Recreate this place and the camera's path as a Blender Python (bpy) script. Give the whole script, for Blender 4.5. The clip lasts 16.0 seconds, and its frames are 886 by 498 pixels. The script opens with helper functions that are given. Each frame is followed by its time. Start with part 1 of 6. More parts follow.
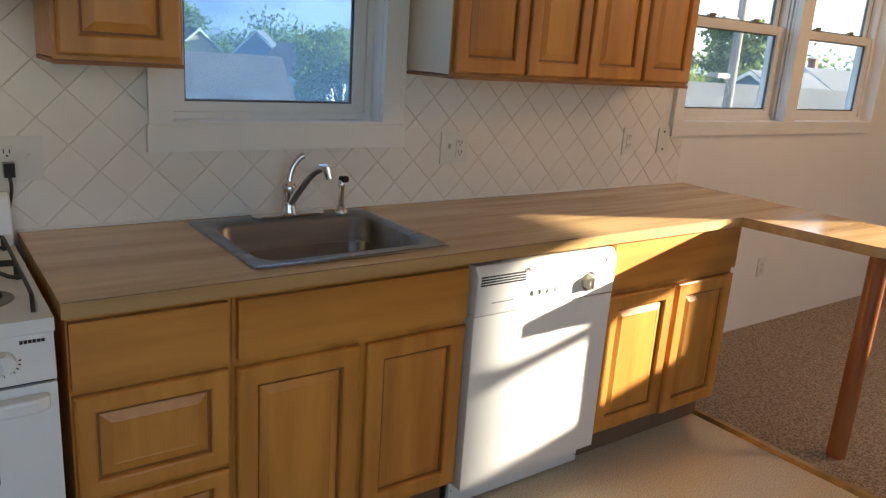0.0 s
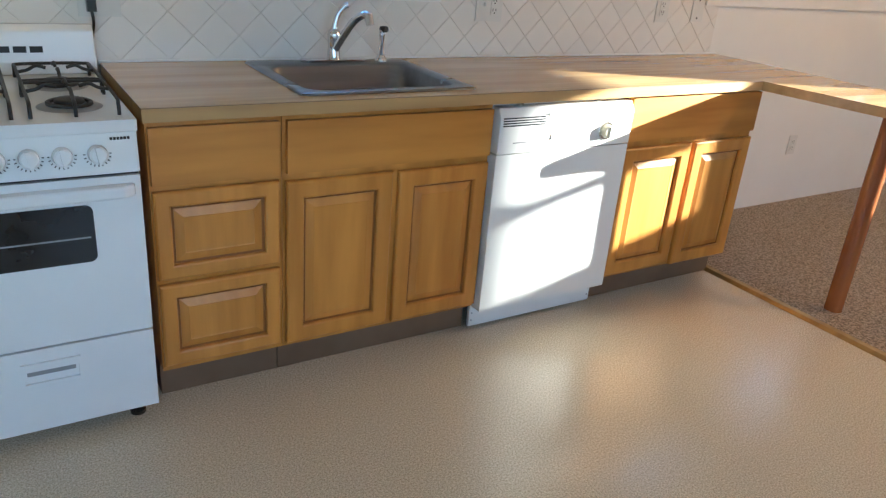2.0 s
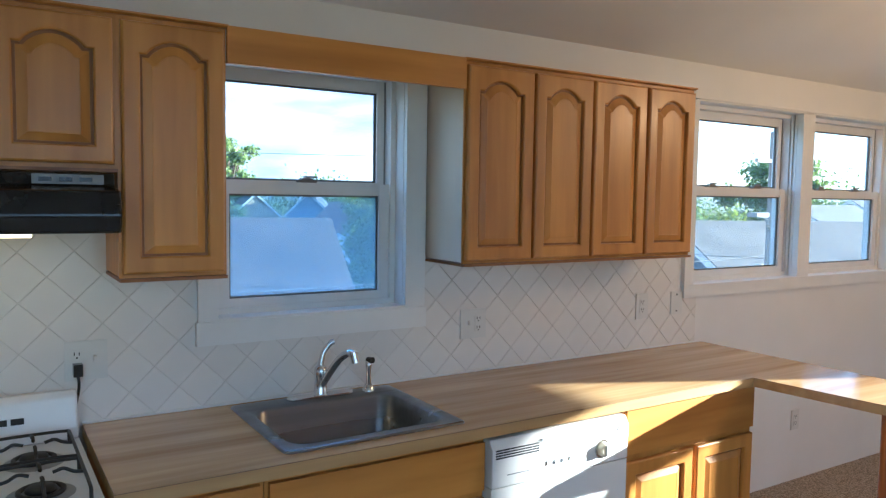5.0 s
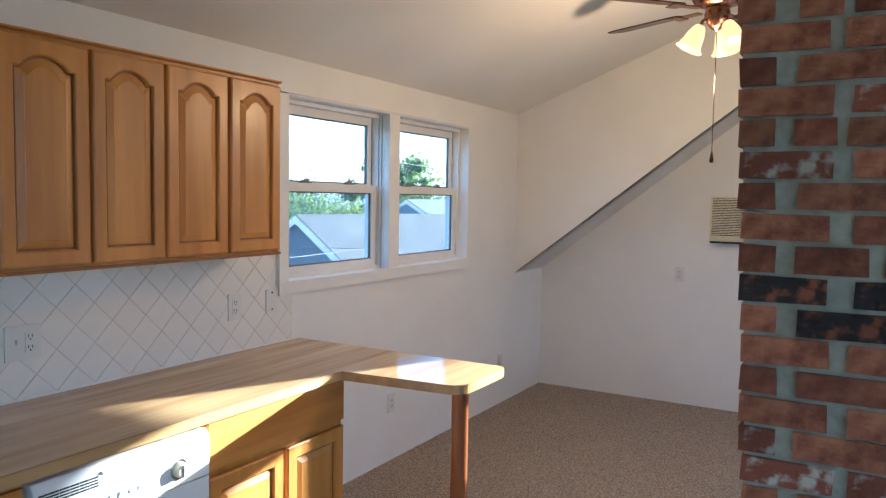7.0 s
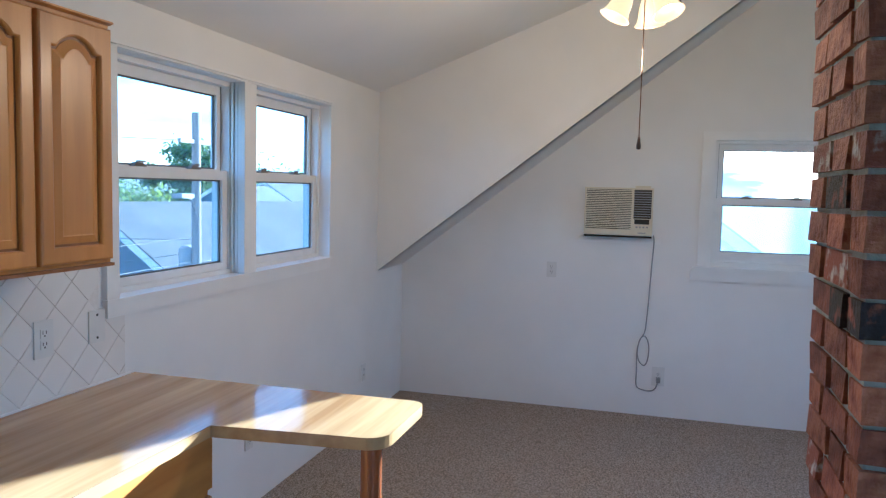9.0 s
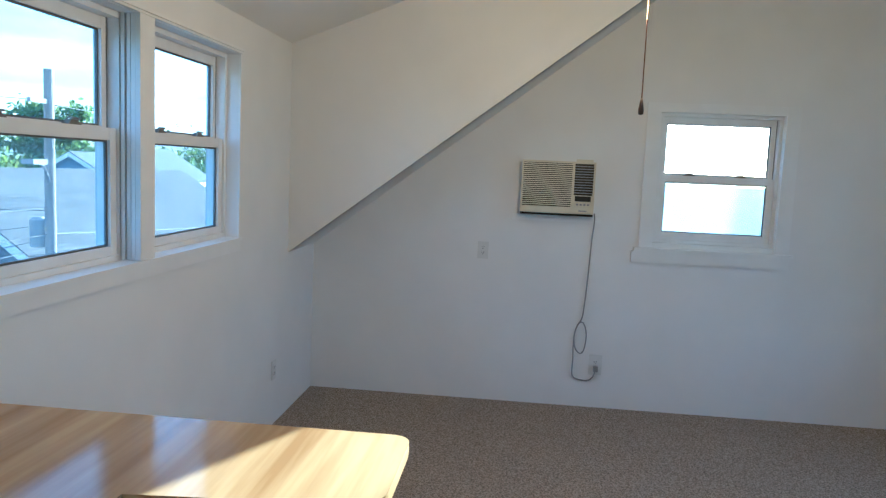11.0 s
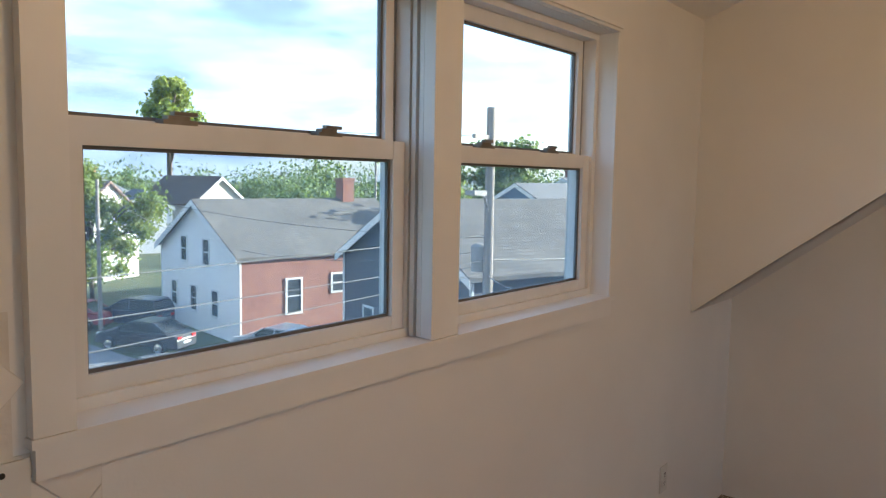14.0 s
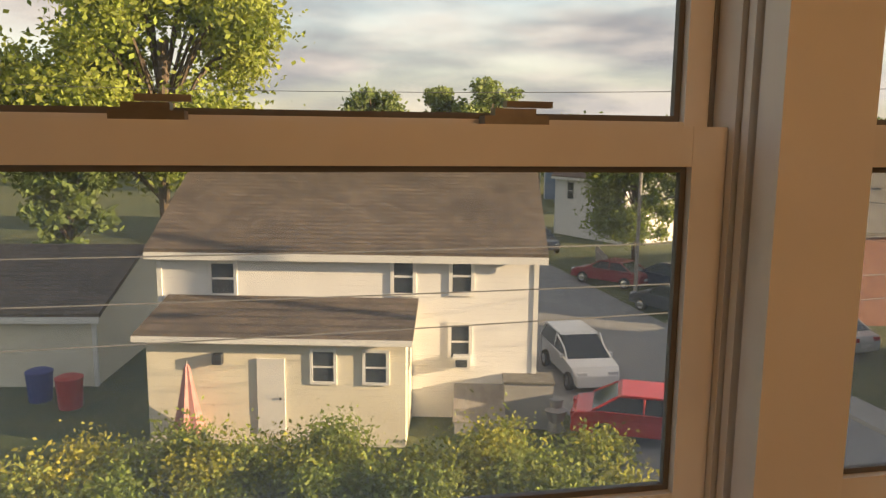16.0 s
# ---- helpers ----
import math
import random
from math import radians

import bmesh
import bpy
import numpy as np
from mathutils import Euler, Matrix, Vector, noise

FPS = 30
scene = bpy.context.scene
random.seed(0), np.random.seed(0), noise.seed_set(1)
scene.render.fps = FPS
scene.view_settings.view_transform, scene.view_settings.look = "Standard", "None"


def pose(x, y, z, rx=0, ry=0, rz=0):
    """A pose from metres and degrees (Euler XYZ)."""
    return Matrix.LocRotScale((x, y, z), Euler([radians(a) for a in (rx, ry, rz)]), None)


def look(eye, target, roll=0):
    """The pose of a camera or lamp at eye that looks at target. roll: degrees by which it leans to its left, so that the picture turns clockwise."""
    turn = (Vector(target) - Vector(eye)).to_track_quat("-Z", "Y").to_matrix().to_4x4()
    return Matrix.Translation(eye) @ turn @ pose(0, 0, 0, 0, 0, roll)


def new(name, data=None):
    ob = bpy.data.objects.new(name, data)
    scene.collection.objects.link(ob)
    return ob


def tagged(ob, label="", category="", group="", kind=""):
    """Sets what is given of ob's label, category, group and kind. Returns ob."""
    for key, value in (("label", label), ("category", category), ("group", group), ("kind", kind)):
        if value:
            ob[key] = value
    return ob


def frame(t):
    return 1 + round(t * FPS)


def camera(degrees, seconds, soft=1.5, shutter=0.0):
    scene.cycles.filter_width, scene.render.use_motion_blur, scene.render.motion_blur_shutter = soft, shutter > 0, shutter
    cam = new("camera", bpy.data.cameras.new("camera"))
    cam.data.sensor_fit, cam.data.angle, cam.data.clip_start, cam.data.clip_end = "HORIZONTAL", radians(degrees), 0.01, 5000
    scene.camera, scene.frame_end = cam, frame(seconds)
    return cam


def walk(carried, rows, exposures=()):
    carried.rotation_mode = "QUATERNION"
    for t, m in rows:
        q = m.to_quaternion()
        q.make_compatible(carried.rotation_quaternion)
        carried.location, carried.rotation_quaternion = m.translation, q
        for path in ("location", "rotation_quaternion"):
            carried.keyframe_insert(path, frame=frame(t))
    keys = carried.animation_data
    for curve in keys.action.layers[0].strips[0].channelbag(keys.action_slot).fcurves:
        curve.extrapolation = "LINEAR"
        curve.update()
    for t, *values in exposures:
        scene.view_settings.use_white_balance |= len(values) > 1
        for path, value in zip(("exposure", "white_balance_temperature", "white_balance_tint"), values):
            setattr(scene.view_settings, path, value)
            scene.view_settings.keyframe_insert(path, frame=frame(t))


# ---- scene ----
cam = camera(61.4, 16.0, soft=1.3)
PATH = [
    (0, (-0.233, -2.283, 1.479), (0.916, -0.73, 0.96), 4.0),
    (0.5, (-0.31, -2.413, 1.433), (0.781, -0.882, 0.75), 5.7),
    (1, (-0.334, -2.537, 1.373), (0.711, -1.034, 0.566), 6.2),
    (1.5, (-0.351, -2.592, 1.344), (0.67, -1.096, 0.497), 5.7),
    (2, (-0.341, -2.603, 1.38), (0.663, -1.06, 0.598), 4.9),
    (2.5, (-0.321, -2.588, 1.445), (0.66, -0.961, 0.821), 3.5),
    (3, (-0.304, -2.573, 1.511), (0.649, -0.875, 1.055), 2.3),
    (3.2, (-0.295, -2.55, 1.533), (0.654, -0.834, 1.14), 2.1),
    (5.5, (-0.243, -2.533, 1.645), (0.924, -0.912, 1.547), 1.2),
    (6, (-0.154, -2.604, 1.649), (1.243, -1.176, 1.539), 0.9),
    (6.5, (-0.068, -2.659, 1.647), (1.538, -1.474, 1.529), 0.8),
    (7, (-0.016, -2.548, 1.645), (1.71, -1.547, 1.508), 1.0),
    (7.5, (0.054, -2.366, 1.645), (1.848, -1.496, 1.499), 1.3),
    (8, (0.232, -2.192, 1.653), (2.053, -1.379, 1.506), 0.9),
    (8.5, (0.359, -2.07, 1.659), (2.221, -1.353, 1.516), 0.6),
    (9, (0.482, -1.918, 1.651), (2.401, -1.38, 1.49), 1.4),
    (9.5, (0.574, -1.753, 1.637), (2.529, -1.371, 1.462), 1.6),
    (10, (0.693, -1.65, 1.616), (2.663, -1.36, 1.421), 1.6),
    (10.2, (0.757, -1.615, 1.613), (2.73, -1.355, 1.413), 1.7),
    (12.3, (1.399, -1.267, 1.656), (3.377, -1.084, 1.423), 2.9),
    (12.5, (1.452, -1.283, 1.639), (3.418, -0.997, 1.406), 2.8),
    (13, (1.669, -1.281, 1.632), (3.537, -0.611, 1.383), 1.0),
    (13.5, (1.943, -1.228, 1.64), (3.654, -0.217, 1.424), -0.3),
    (14, (2.266, -1.183, 1.618), (3.826, 0.055, 1.433), 1.0),
    (14.5, (2.562, -1.162, 1.63), (3.882, 0.325, 1.412), 2.3),
    (15, (2.828, -1.021, 1.651), (3.81, 0.705, 1.408), 0.3),
    (15.5, (3.024, -0.852, 1.677), (3.663, 1.023, 1.398), -0.1),
    (16, (3.208, -0.707, 1.697), (3.586, 1.233, 1.399), 0.6),
]
EXPOSURE = [(0.0, 2.93, 5440, 6), (0.5, 3.18, 5310, 8), (1.0, 3.44, 4990, 4), (1.5, 3.64, 4730, 0), (3.0, 3.29, 4690, 4), (5.5, 3.09, 4410, 2), (6.0, 3.0, 4410, 4), (6.5, 3.19, 4400, 6),
            (7.0, 3.24, 4230, 2), (7.5, 3.19, 4070, 2), (9.5, 3.09, 3710, 0), (12.5, 3.08, 3890, -11), (13.0, 3.03, 4090, -11), (13.5, 2.98, 4340, -5),
            (14.0, 2.54, 4970, 4), (14.5, 1.99, 5720, 8), (15.0, 1.74, 6050, 10), (15.5, 1.68, 6550, 10), (16.0, 1.64, 8300, 16)]
walk(cam, [(t, look(eye, aim, roll)) for t, eye, aim, roll in PATH], EXPOSURE)

# ---- world, sun ----
SUN = Vector((1.249, -0.56, 0.284)).normalized()
world = bpy.data.worlds.new("world")
scene.world = world
world.use_nodes = True
wn = world.node_tree.nodes
sky = wn.new("ShaderNodeTexSky")
sky.sky_type = "NISHITA"
sky.sun_disc = False
sky.sun_elevation = math.asin(SUN.z)
sky.sun_rotation = math.atan2(SUN.x, SUN.y)
sky.air_density, sky.dust_density, sky.ozone_density = 1.0, 1.5, 1.5
# broken cloud over the sky: pale grey sheets, the same all round
coords = wn.new("ShaderNodeTexCoord")
stretch = wn.new("ShaderNodeMapping")
stretch.inputs["Scale"].default_value = (1.6, 1.6, 7.0)
cloud = wn.new("ShaderNodeTexNoise")
cloud.inputs["Scale"].default_value, cloud.inputs["Detail"].default_value = 2.2, 6
cover = wn.new("ShaderNodeMapRange")
cover.inputs["From Min"].default_value, cover.inputs["From Max"].default_value = 0.36, 0.62
cover.inputs["To Min"].default_value, cover.inputs["To Max"].default_value = 0.50, 1.0
veil = wn.new("ShaderNodeMix")
veil.data_type = "RGBA"
# lit and shaded parts of the cloud
bank = wn.new("ShaderNodeTexNoise")
bank.inputs["Scale"].default_value, bank.inputs["Detail"].default_value = 3.4, 8
tone = wn.new("ShaderNodeMapRange")
tone.inputs["From Min"].default_value, tone.inputs["From Max"].default_value = 0.40, 0.60
body = wn.new("ShaderNodeMix")
body.data_type = "RGBA"
body.inputs["A"].default_value, body.inputs["B"].default_value = (0.86, 0.97, 1.16, 1), (1.66, 1.70, 1.77, 1)
wl = world.node_tree.links
wl.new(coords.outputs["Generated"], stretch.inputs["Vector"])
wl.new(stretch.outputs["Vector"], cloud.inputs["Vector"])
wl.new(cloud.outputs["Fac"], cover.inputs["Value"])
wl.new(stretch.outputs["Vector"], bank.inputs["Vector"])
wl.new(bank.outputs["Fac"], tone.inputs["Value"])
wl.new(tone.outputs["Result"], body.inputs["Factor"])
wl.new(body.outputs["Result"], veil.inputs["B"])
wl.new(cover.outputs["Result"], veil.inputs["Factor"])
wl.new(sky.outputs["Color"], veil.inputs["A"])
wl.new(veil.outputs["Result"], wn["Background"].inputs["Color"])
wn["Background"].inputs["Strength"].default_value = 0.15

sun = new("sun", bpy.data.lights.new("sun", "SUN"))
sun.data.energy, sun.data.angle, sun.data.color = 5.0, radians(0.55), (1.0, 0.80, 0.55)
sun.matrix_world = look((40 * SUN.x, 40 * SUN.y, 40 * SUN.z), (0, 0, 0))


# ---- materials ----
def mat(name, color=(0.8, 0.8, 0.8), rough=0.5, metal=0.0, spread=0.0, scale=8.0, stretch=(1, 1, 1), bump=0.0, bump_scale=60.0,
        color2=None, rand=0.0, coat=0.0, detail=4.0, bands=None, rough_var=0.0, coarse=0.25):
    """A principled material: two noises of different size mix color with color2, Object Info's Random shifts the value, a fine noise gives relief."""
    m = bpy.data.materials.new(name)
    m.use_nodes = True
    n, l = m.node_tree.nodes, m.node_tree.links
    b = n["Principled BSDF"]
    b.inputs["Base Color"].default_value = (*color, 1)
    b.inputs["Roughness"].default_value = rough
    b.inputs["Metallic"].default_value = metal
    b.inputs["Coat Weight"].default_value = coat
    b.inputs["Coat Roughness"].default_value = 0.15
    tc = n.new("ShaderNodeTexCoord")
    mp = n.new("ShaderNodeMapping")
    mp.inputs["Scale"].default_value = stretch
    l.new(tc.outputs["Object"], mp.inputs["Vector"])
    out = None
    if color2 is not None:
        big, fine = n.new("ShaderNodeTexNoise"), n.new("ShaderNodeTexNoise")
        big.inputs["Scale"].default_value, big.inputs["Detail"].default_value = scale * coarse, detail
        fine.inputs["Scale"].default_value, fine.inputs["Detail"].default_value = scale, detail
        for t in (big, fine):
            l.new(mp.outputs["Vector"], t.inputs["Vector"])
        add = n.new("ShaderNodeMath")
        add.operation = "ADD"
        l.new(big.outputs["Fac"], add.inputs[0])
        l.new(fine.outputs["Fac"], add.inputs[1])
        rg = n.new("ShaderNodeMapRange")
        lo, hi = bands or (0.75, 1.25)
        rg.inputs["From Min"].default_value, rg.inputs["From Max"].default_value = lo, hi
        l.new(add.outputs[0], rg.inputs["Value"])
        mx = n.new("ShaderNodeMix")
        mx.data_type = "RGBA"
        mx.inputs["A"].default_value, mx.inputs["B"].default_value = (*color, 1), (*color2, 1)
        l.new(rg.outputs["Result"], mx.inputs["Factor"])
        out = mx.outputs["Result"]
        if rough_var:
            rr = n.new("ShaderNodeMapRange")
            rr.inputs["From Min"].default_value, rr.inputs["From Max"].default_value = 0.35, 0.65
            rr.inputs["To Min"].default_value, rr.inputs["To Max"].default_value = rough - rough_var, rough + rough_var
            l.new(big.outputs["Fac"], rr.inputs["Value"])
            l.new(rr.outputs["Result"], b.inputs["Roughness"])
    if rand:
        oi = n.new("ShaderNodeObjectInfo")
        rv = n.new("ShaderNodeMapRange")
        rv.inputs["To Min"].default_value, rv.inputs["To Max"].default_value = 1 - rand, 1 + rand
        l.new(oi.outputs["Random"], rv.inputs["Value"])
        hs = n.new("ShaderNodeHueSaturation")
        hs.inputs["Color"].default_value = (*color, 1)
        if out:
            l.new(out, hs.inputs["Color"])
        l.new(rv.outputs["Result"], hs.inputs["Value"])
        out = hs.outputs["Color"]
    if out:
        l.new(out, b.inputs["Base Color"])
    if bump:
        bn = n.new("ShaderNodeTexNoise")
        bn.inputs["Scale"].default_value, bn.inputs["Detail"].default_value = bump_scale, 5
        l.new(mp.outputs["Vector"], bn.inputs["Vector"])
        bp = n.new("ShaderNodeBump")
        bp.inputs["Strength"].default_value, bp.inputs["Distance"].default_value = bump, 0.01
        l.new(bn.outputs["Fac"], bp.inputs["Height"])
        l.new(bp.outputs["Normal"], b.inputs["Normal"])
    return m


def glass_mat(name, tint=(1, 1, 1), rough=0.0, haze=0.0):
    """Window glass: a clear pane that mirrors a little, with a faint film of dirt and painted blue haze."""
    m = bpy.data.materials.new(name)
    m.use_nodes = True
    n, l = m.node_tree.nodes, m.node_tree.links
    n.remove(n["Principled BSDF"])
    clear, shine, film = n.new("ShaderNodeBsdfTransparent"), n.new("ShaderNodeBsdfGlossy"), n.new("ShaderNodeBsdfTranslucent")
    clear.inputs["Color"].default_value = (*tint, 1)
    shine.inputs["Roughness"].default_value = max(rough, 0.25)
    # dirt film, its blue standing in for the cool sky haze
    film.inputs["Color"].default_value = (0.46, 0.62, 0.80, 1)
    fr = n.new("ShaderNodeLayerWeight")
    fr.inputs["Blend"].default_value = 0.5
    steep, gain = n.new("ShaderNodeMath"), n.new("ShaderNodeMath")
    steep.operation, gain.operation = "POWER", "MULTIPLY_ADD"
    steep.inputs[1].default_value, gain.inputs[1].default_value, gain.inputs[2].default_value = 5.0, 0.7, 0.005
    l.new(fr.outputs["Facing"], steep.inputs[0])
    l.new(steep.outputs[0], gain.inputs[0])
    m1, m2 = n.new("ShaderNodeMixShader"), n.new("ShaderNodeMixShader")
    l.new(gain.outputs[0], m1.inputs["Fac"])
    l.new(clear.outputs["BSDF"], m1.inputs[1])
    l.new(shine.outputs["BSDF"], m1.inputs[2])
    tc, nz, rg = n.new("ShaderNodeTexCoord"), n.new("ShaderNodeTexNoise"), n.new("ShaderNodeMapRange")
    nz.inputs["Scale"].default_value, nz.inputs["Detail"].default_value = 3.0, 6
    l.new(tc.outputs["Object"], nz.inputs["Vector"])
    rg.inputs["From Min"].default_value, rg.inputs["From Max"].default_value = 0.35, 0.75
    rg.inputs["To Min"].default_value, rg.inputs["To Max"].default_value = haze * 0.7, haze
    l.new(nz.outputs["Fac"], rg.inputs["Value"])
    l.new(rg.outputs["Result"], m2.inputs["Fac"])
    l.new(m1.outputs["Shader"], m2.inputs[1])
    l.new(film.outputs["BSDF"], m2.inputs[2])
    l.new(m2.outputs["Shader"], n["Material Output"].inputs["Surface"])
    return m


M_WALL = mat("wall_paint", (0.80, 0.785, 0.75), 0.6, color2=(0.76, 0.745, 0.71), scale=3.0, bump=0.06, bump_scale=140)
M_CEIL = mat("ceiling_paint", (0.80, 0.79, 0.77), 0.65, color2=(0.76, 0.75, 0.73), scale=2.0, bump=0.08, bump_scale=90)
M_TRIM = mat("white_gloss_trim", (0.82, 0.81, 0.78), 0.35, color2=(0.77, 0.76, 0.73), scale=6, bump=0.04, bump_scale=50)
M_SASH = mat("white_vinyl_sash", (0.80, 0.79, 0.76), 0.4, color2=(0.74, 0.73, 0.70), scale=9)
M_MAPLE = mat("honey_maple", (0.41, 0.165, 0.023), 0.36, color2=(0.63, 0.290, 0.047), scale=16, stretch=(1.0, 1.0, 0.10), bump=0.05,
              bump_scale=120, rand=0.07, coat=0.05, bands=(0.7, 1.3))
M_MAPLE_H = mat("honey_maple_across", (0.41, 0.165, 0.023), 0.36, color2=(0.63, 0.290, 0.047), scale=16, stretch=(0.10, 1.0, 1.0), bump=0.05,
                bump_scale=120, rand=0.07, coat=0.05, bands=(0.7, 1.3))
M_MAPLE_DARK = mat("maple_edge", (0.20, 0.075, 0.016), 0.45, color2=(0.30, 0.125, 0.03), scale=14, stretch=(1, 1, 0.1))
M_CABSIDE = mat("pale_cabinet_side", (0.62, 0.52, 0.38), 0.4, color2=(0.68, 0.58, 0.44), scale=8, stretch=(1, 1, 0.15))
M_TOE = mat("brown_vinyl_kick", (0.15, 0.09, 0.05), 0.5, color2=(0.19, 0.12, 0.07), scale=8, bump=0.05)
M_LAMINATE = mat("wood_grain_laminate", (0.34, 0.195, 0.075), 0.12, color2=(0.64, 0.45, 0.215), scale=17, stretch=(0.06, 1.0, 1.0), bands=(0.66, 1.24),
                 detail=7, rough_var=0.03)
M_EDGE = mat("laminate_edge", (0.35, 0.205, 0.075), 0.3, color2=(0.54, 0.355, 0.145), scale=17, stretch=(0.06, 1.0, 1.0))
M_TILE = mat("white_glazed_tile", (0.80, 0.77, 0.72), 0.16, color2=(0.76, 0.73, 0.68), scale=5, rand=0.02, bump=0.02, bump_scale=14)
M_GROUT = mat("grout", (0.74, 0.71, 0.655), 0.85, color2=(0.66, 0.62, 0.56), scale=30, bump=0.2)
M_VINYL = mat("speckled_vinyl_floor", (0.34, 0.285, 0.20), 0.22, color2=(0.70, 0.61, 0.455), scale=330, detail=3, bands=(0.72, 1.14), coarse=0.55, bump=0.0008,
              bump_scale=220, rough_var=0.06)
M_CARPET = mat("brown_loop_carpet", (0.19, 0.148, 0.108), 0.95, color2=(0.52, 0.425, 0.325), scale=150, coarse=0.6, detail=4, bands=(0.84, 1.16), bump=0.9, bump_scale=230)
M_WHITE = mat("white_enamel", (0.82, 0.82, 0.81), 0.22, color2=(0.79, 0.79, 0.78), scale=4, coat=0.3)
M_DW = mat("dishwasher_white", (0.80, 0.79, 0.76), 0.09, color2=(0.77, 0.76, 0.73), scale=4, bump=0.01, bump_scale=8)
M_BLACK = mat("black_enamel", (0.012, 0.012, 0.013), 0.22, color2=(0.02, 0.02, 0.02), scale=10)
M_IRON = mat("cast_iron", (0.015, 0.015, 0.016), 0.5, color2=(0.03, 0.03, 0.03), scale=40, bump=0.1)
M_GREY = mat("grey_plastic", (0.25, 0.25, 0.25), 0.45, color2=(0.3, 0.3, 0.3), scale=20)
M_GASKET = mat("dark_gasket", (0.10, 0.097, 0.09), 0.6, color2=(0.14, 0.135, 0.125), scale=20)
M_STEEL = mat("brushed_steel", (0.62, 0.62, 0.61), 0.26, 1.0, color2=(0.5, 0.5, 0.5), scale=40, stretch=(0.05, 1, 1), rough_var=0.06)
M_SINK = mat("dull_stainless_steel", (0.30, 0.31, 0.325), 0.30, 1.0, color2=(0.23, 0.235, 0.245), scale=30, stretch=(0.05, 1, 1), rough_var=0.06)
# locks match the white sash; the dark tan stands for their backlit shade
M_LOCK = mat("shaded_lock_tan", (0.20, 0.175, 0.14), 0.4, 0.3, color2=(0.15, 0.13, 0.10), scale=40)
M_CHROME = mat("chrome", (0.75, 0.75, 0.76), 0.06, 1.0, color2=(0.68, 0.68, 0.69), scale=20)
M_PLATE = mat("white_plastic_plate", (0.70, 0.69, 0.65), 0.35, color2=(0.66, 0.65, 0.61), scale=12)
M_DARK = mat("dark_slot", (0.02, 0.02, 0.02), 0.6)
M_POST = mat("red_brown_varnished_wood", (0.24, 0.075, 0.022), 0.24, color2=(0.38, 0.14, 0.045), scale=16, stretch=(1, 1, 0.08), coat=0.4)
M_BRASS = mat("worn_brass_strip", (0.50, 0.36, 0.16), 0.35, 0.9, color2=(0.36, 0.26, 0.13), scale=20)
M_MORTAR = mat("grey_mortar", (0.36, 0.33, 0.24), 0.9, color2=(0.48, 0.445, 0.335), scale=30, bump=0.5, bump_scale=70)
M_CREAM = mat("cream_plastic", (0.66, 0.60, 0.44), 0.4, color2=(0.60, 0.54, 0.39), scale=8)
M_WALNUT = mat("dark_walnut_blade", (0.02, 0.011, 0.008), 0.35, color2=(0.04, 0.02, 0.013), scale=12, stretch=(0.1, 1, 1))
M_BRONZE = mat("antique_bronze", (0.20, 0.10, 0.06), 0.25, 1.0, color2=(0.30, 0.15, 0.09), scale=15)
M_GLASS = glass_mat("window_glass", (0.97, 0.98, 0.98), 0.0, 0.035)
M_GLASS_LOW = glass_mat("lower_window_glass", (0.95, 0.98, 1.0), 0.0, 0.10)
# dusty pane, tinted to paint the blue sky haze into it
M_GLASS_DUSTY_HAZE = glass_mat("dusty_hazed_window_glass", (0.72, 0.85, 1.0), 0.0, 0.30)
M_OVENGLASS = mat("smoked_oven_glass", (0.012, 0.012, 0.013), 0.08, color2=(0.02, 0.02, 0.02), scale=6)


def lamp_mat(name, color, strength, base=(0.9, 0.8, 0.6)):
    m = bpy.data.materials.new(name)
    m.use_nodes = True
    b = m.node_tree.nodes["Principled BSDF"]
    b.inputs["Base Color"].default_value = (*base, 1)
    b.inputs["Roughness"].default_value = 0.4
    b.inputs["Emission Color"].default_value = (*color, 1)
    b.inputs["Emission Strength"].default_value = strength
    return m


M_SHADE = lamp_mat("lit_frosted_glass", (1.0, 0.50, 0.15), 0.20, (0.16, 0.10, 0.045))
M_BULB = lamp_mat("lit_bulb", (1.0, 0.82, 0.5), 2.0)
M_HOODLAMP = lamp_mat("lit_hood_lamp", (1.0, 0.62, 0.24), 0.6)


# ---- mesh helpers ----
def bm_box(bm, lo, hi, m=None):
    """Adds a box to bm; returns its faces."""
    x0, y0, z0 = lo
    x1, y1, z1 = hi
    v = [bm.verts.new(p) for p in ((x0, y0, z0), (x1, y0, z0), (x1, y1, z0), (x0, y1, z0), (x0, y0, z1), (x1, y0, z1), (x1, y1, z1), (x0, y1, z1))]
    if m is not None:
        for w in v:
            w.co = m @ w.co
    return [bm.faces.new([v[i] for i in f]) for f in ((3, 2, 1, 0), (4, 5, 6, 7), (0, 1, 5, 4), (1, 2, 6, 5), (2, 3, 7, 6), (3, 0, 4, 7))]


def bevel(bm, width, segments=2):
    bmesh.ops.bevel(bm, geom=[e for e in bm.edges if len(e.link_faces) == 2 and e.calc_face_angle() > 0.5], offset=width, segments=segments,
                    affect="EDGES", profile=0.5, clamp_overlap=True)
    return bm


def box(lo, hi, edge=0.0, segments=2):
    bm = bmesh.new()
    bm_box(bm, lo, hi)
    return bevel(bm, edge, segments) if edge else bm


def boxes(items, edge=0.0):
    bm = bmesh.new()
    for lo, hi in items:
        bm_box(bm, lo, hi)
    return bevel(bm, edge) if edge else bm


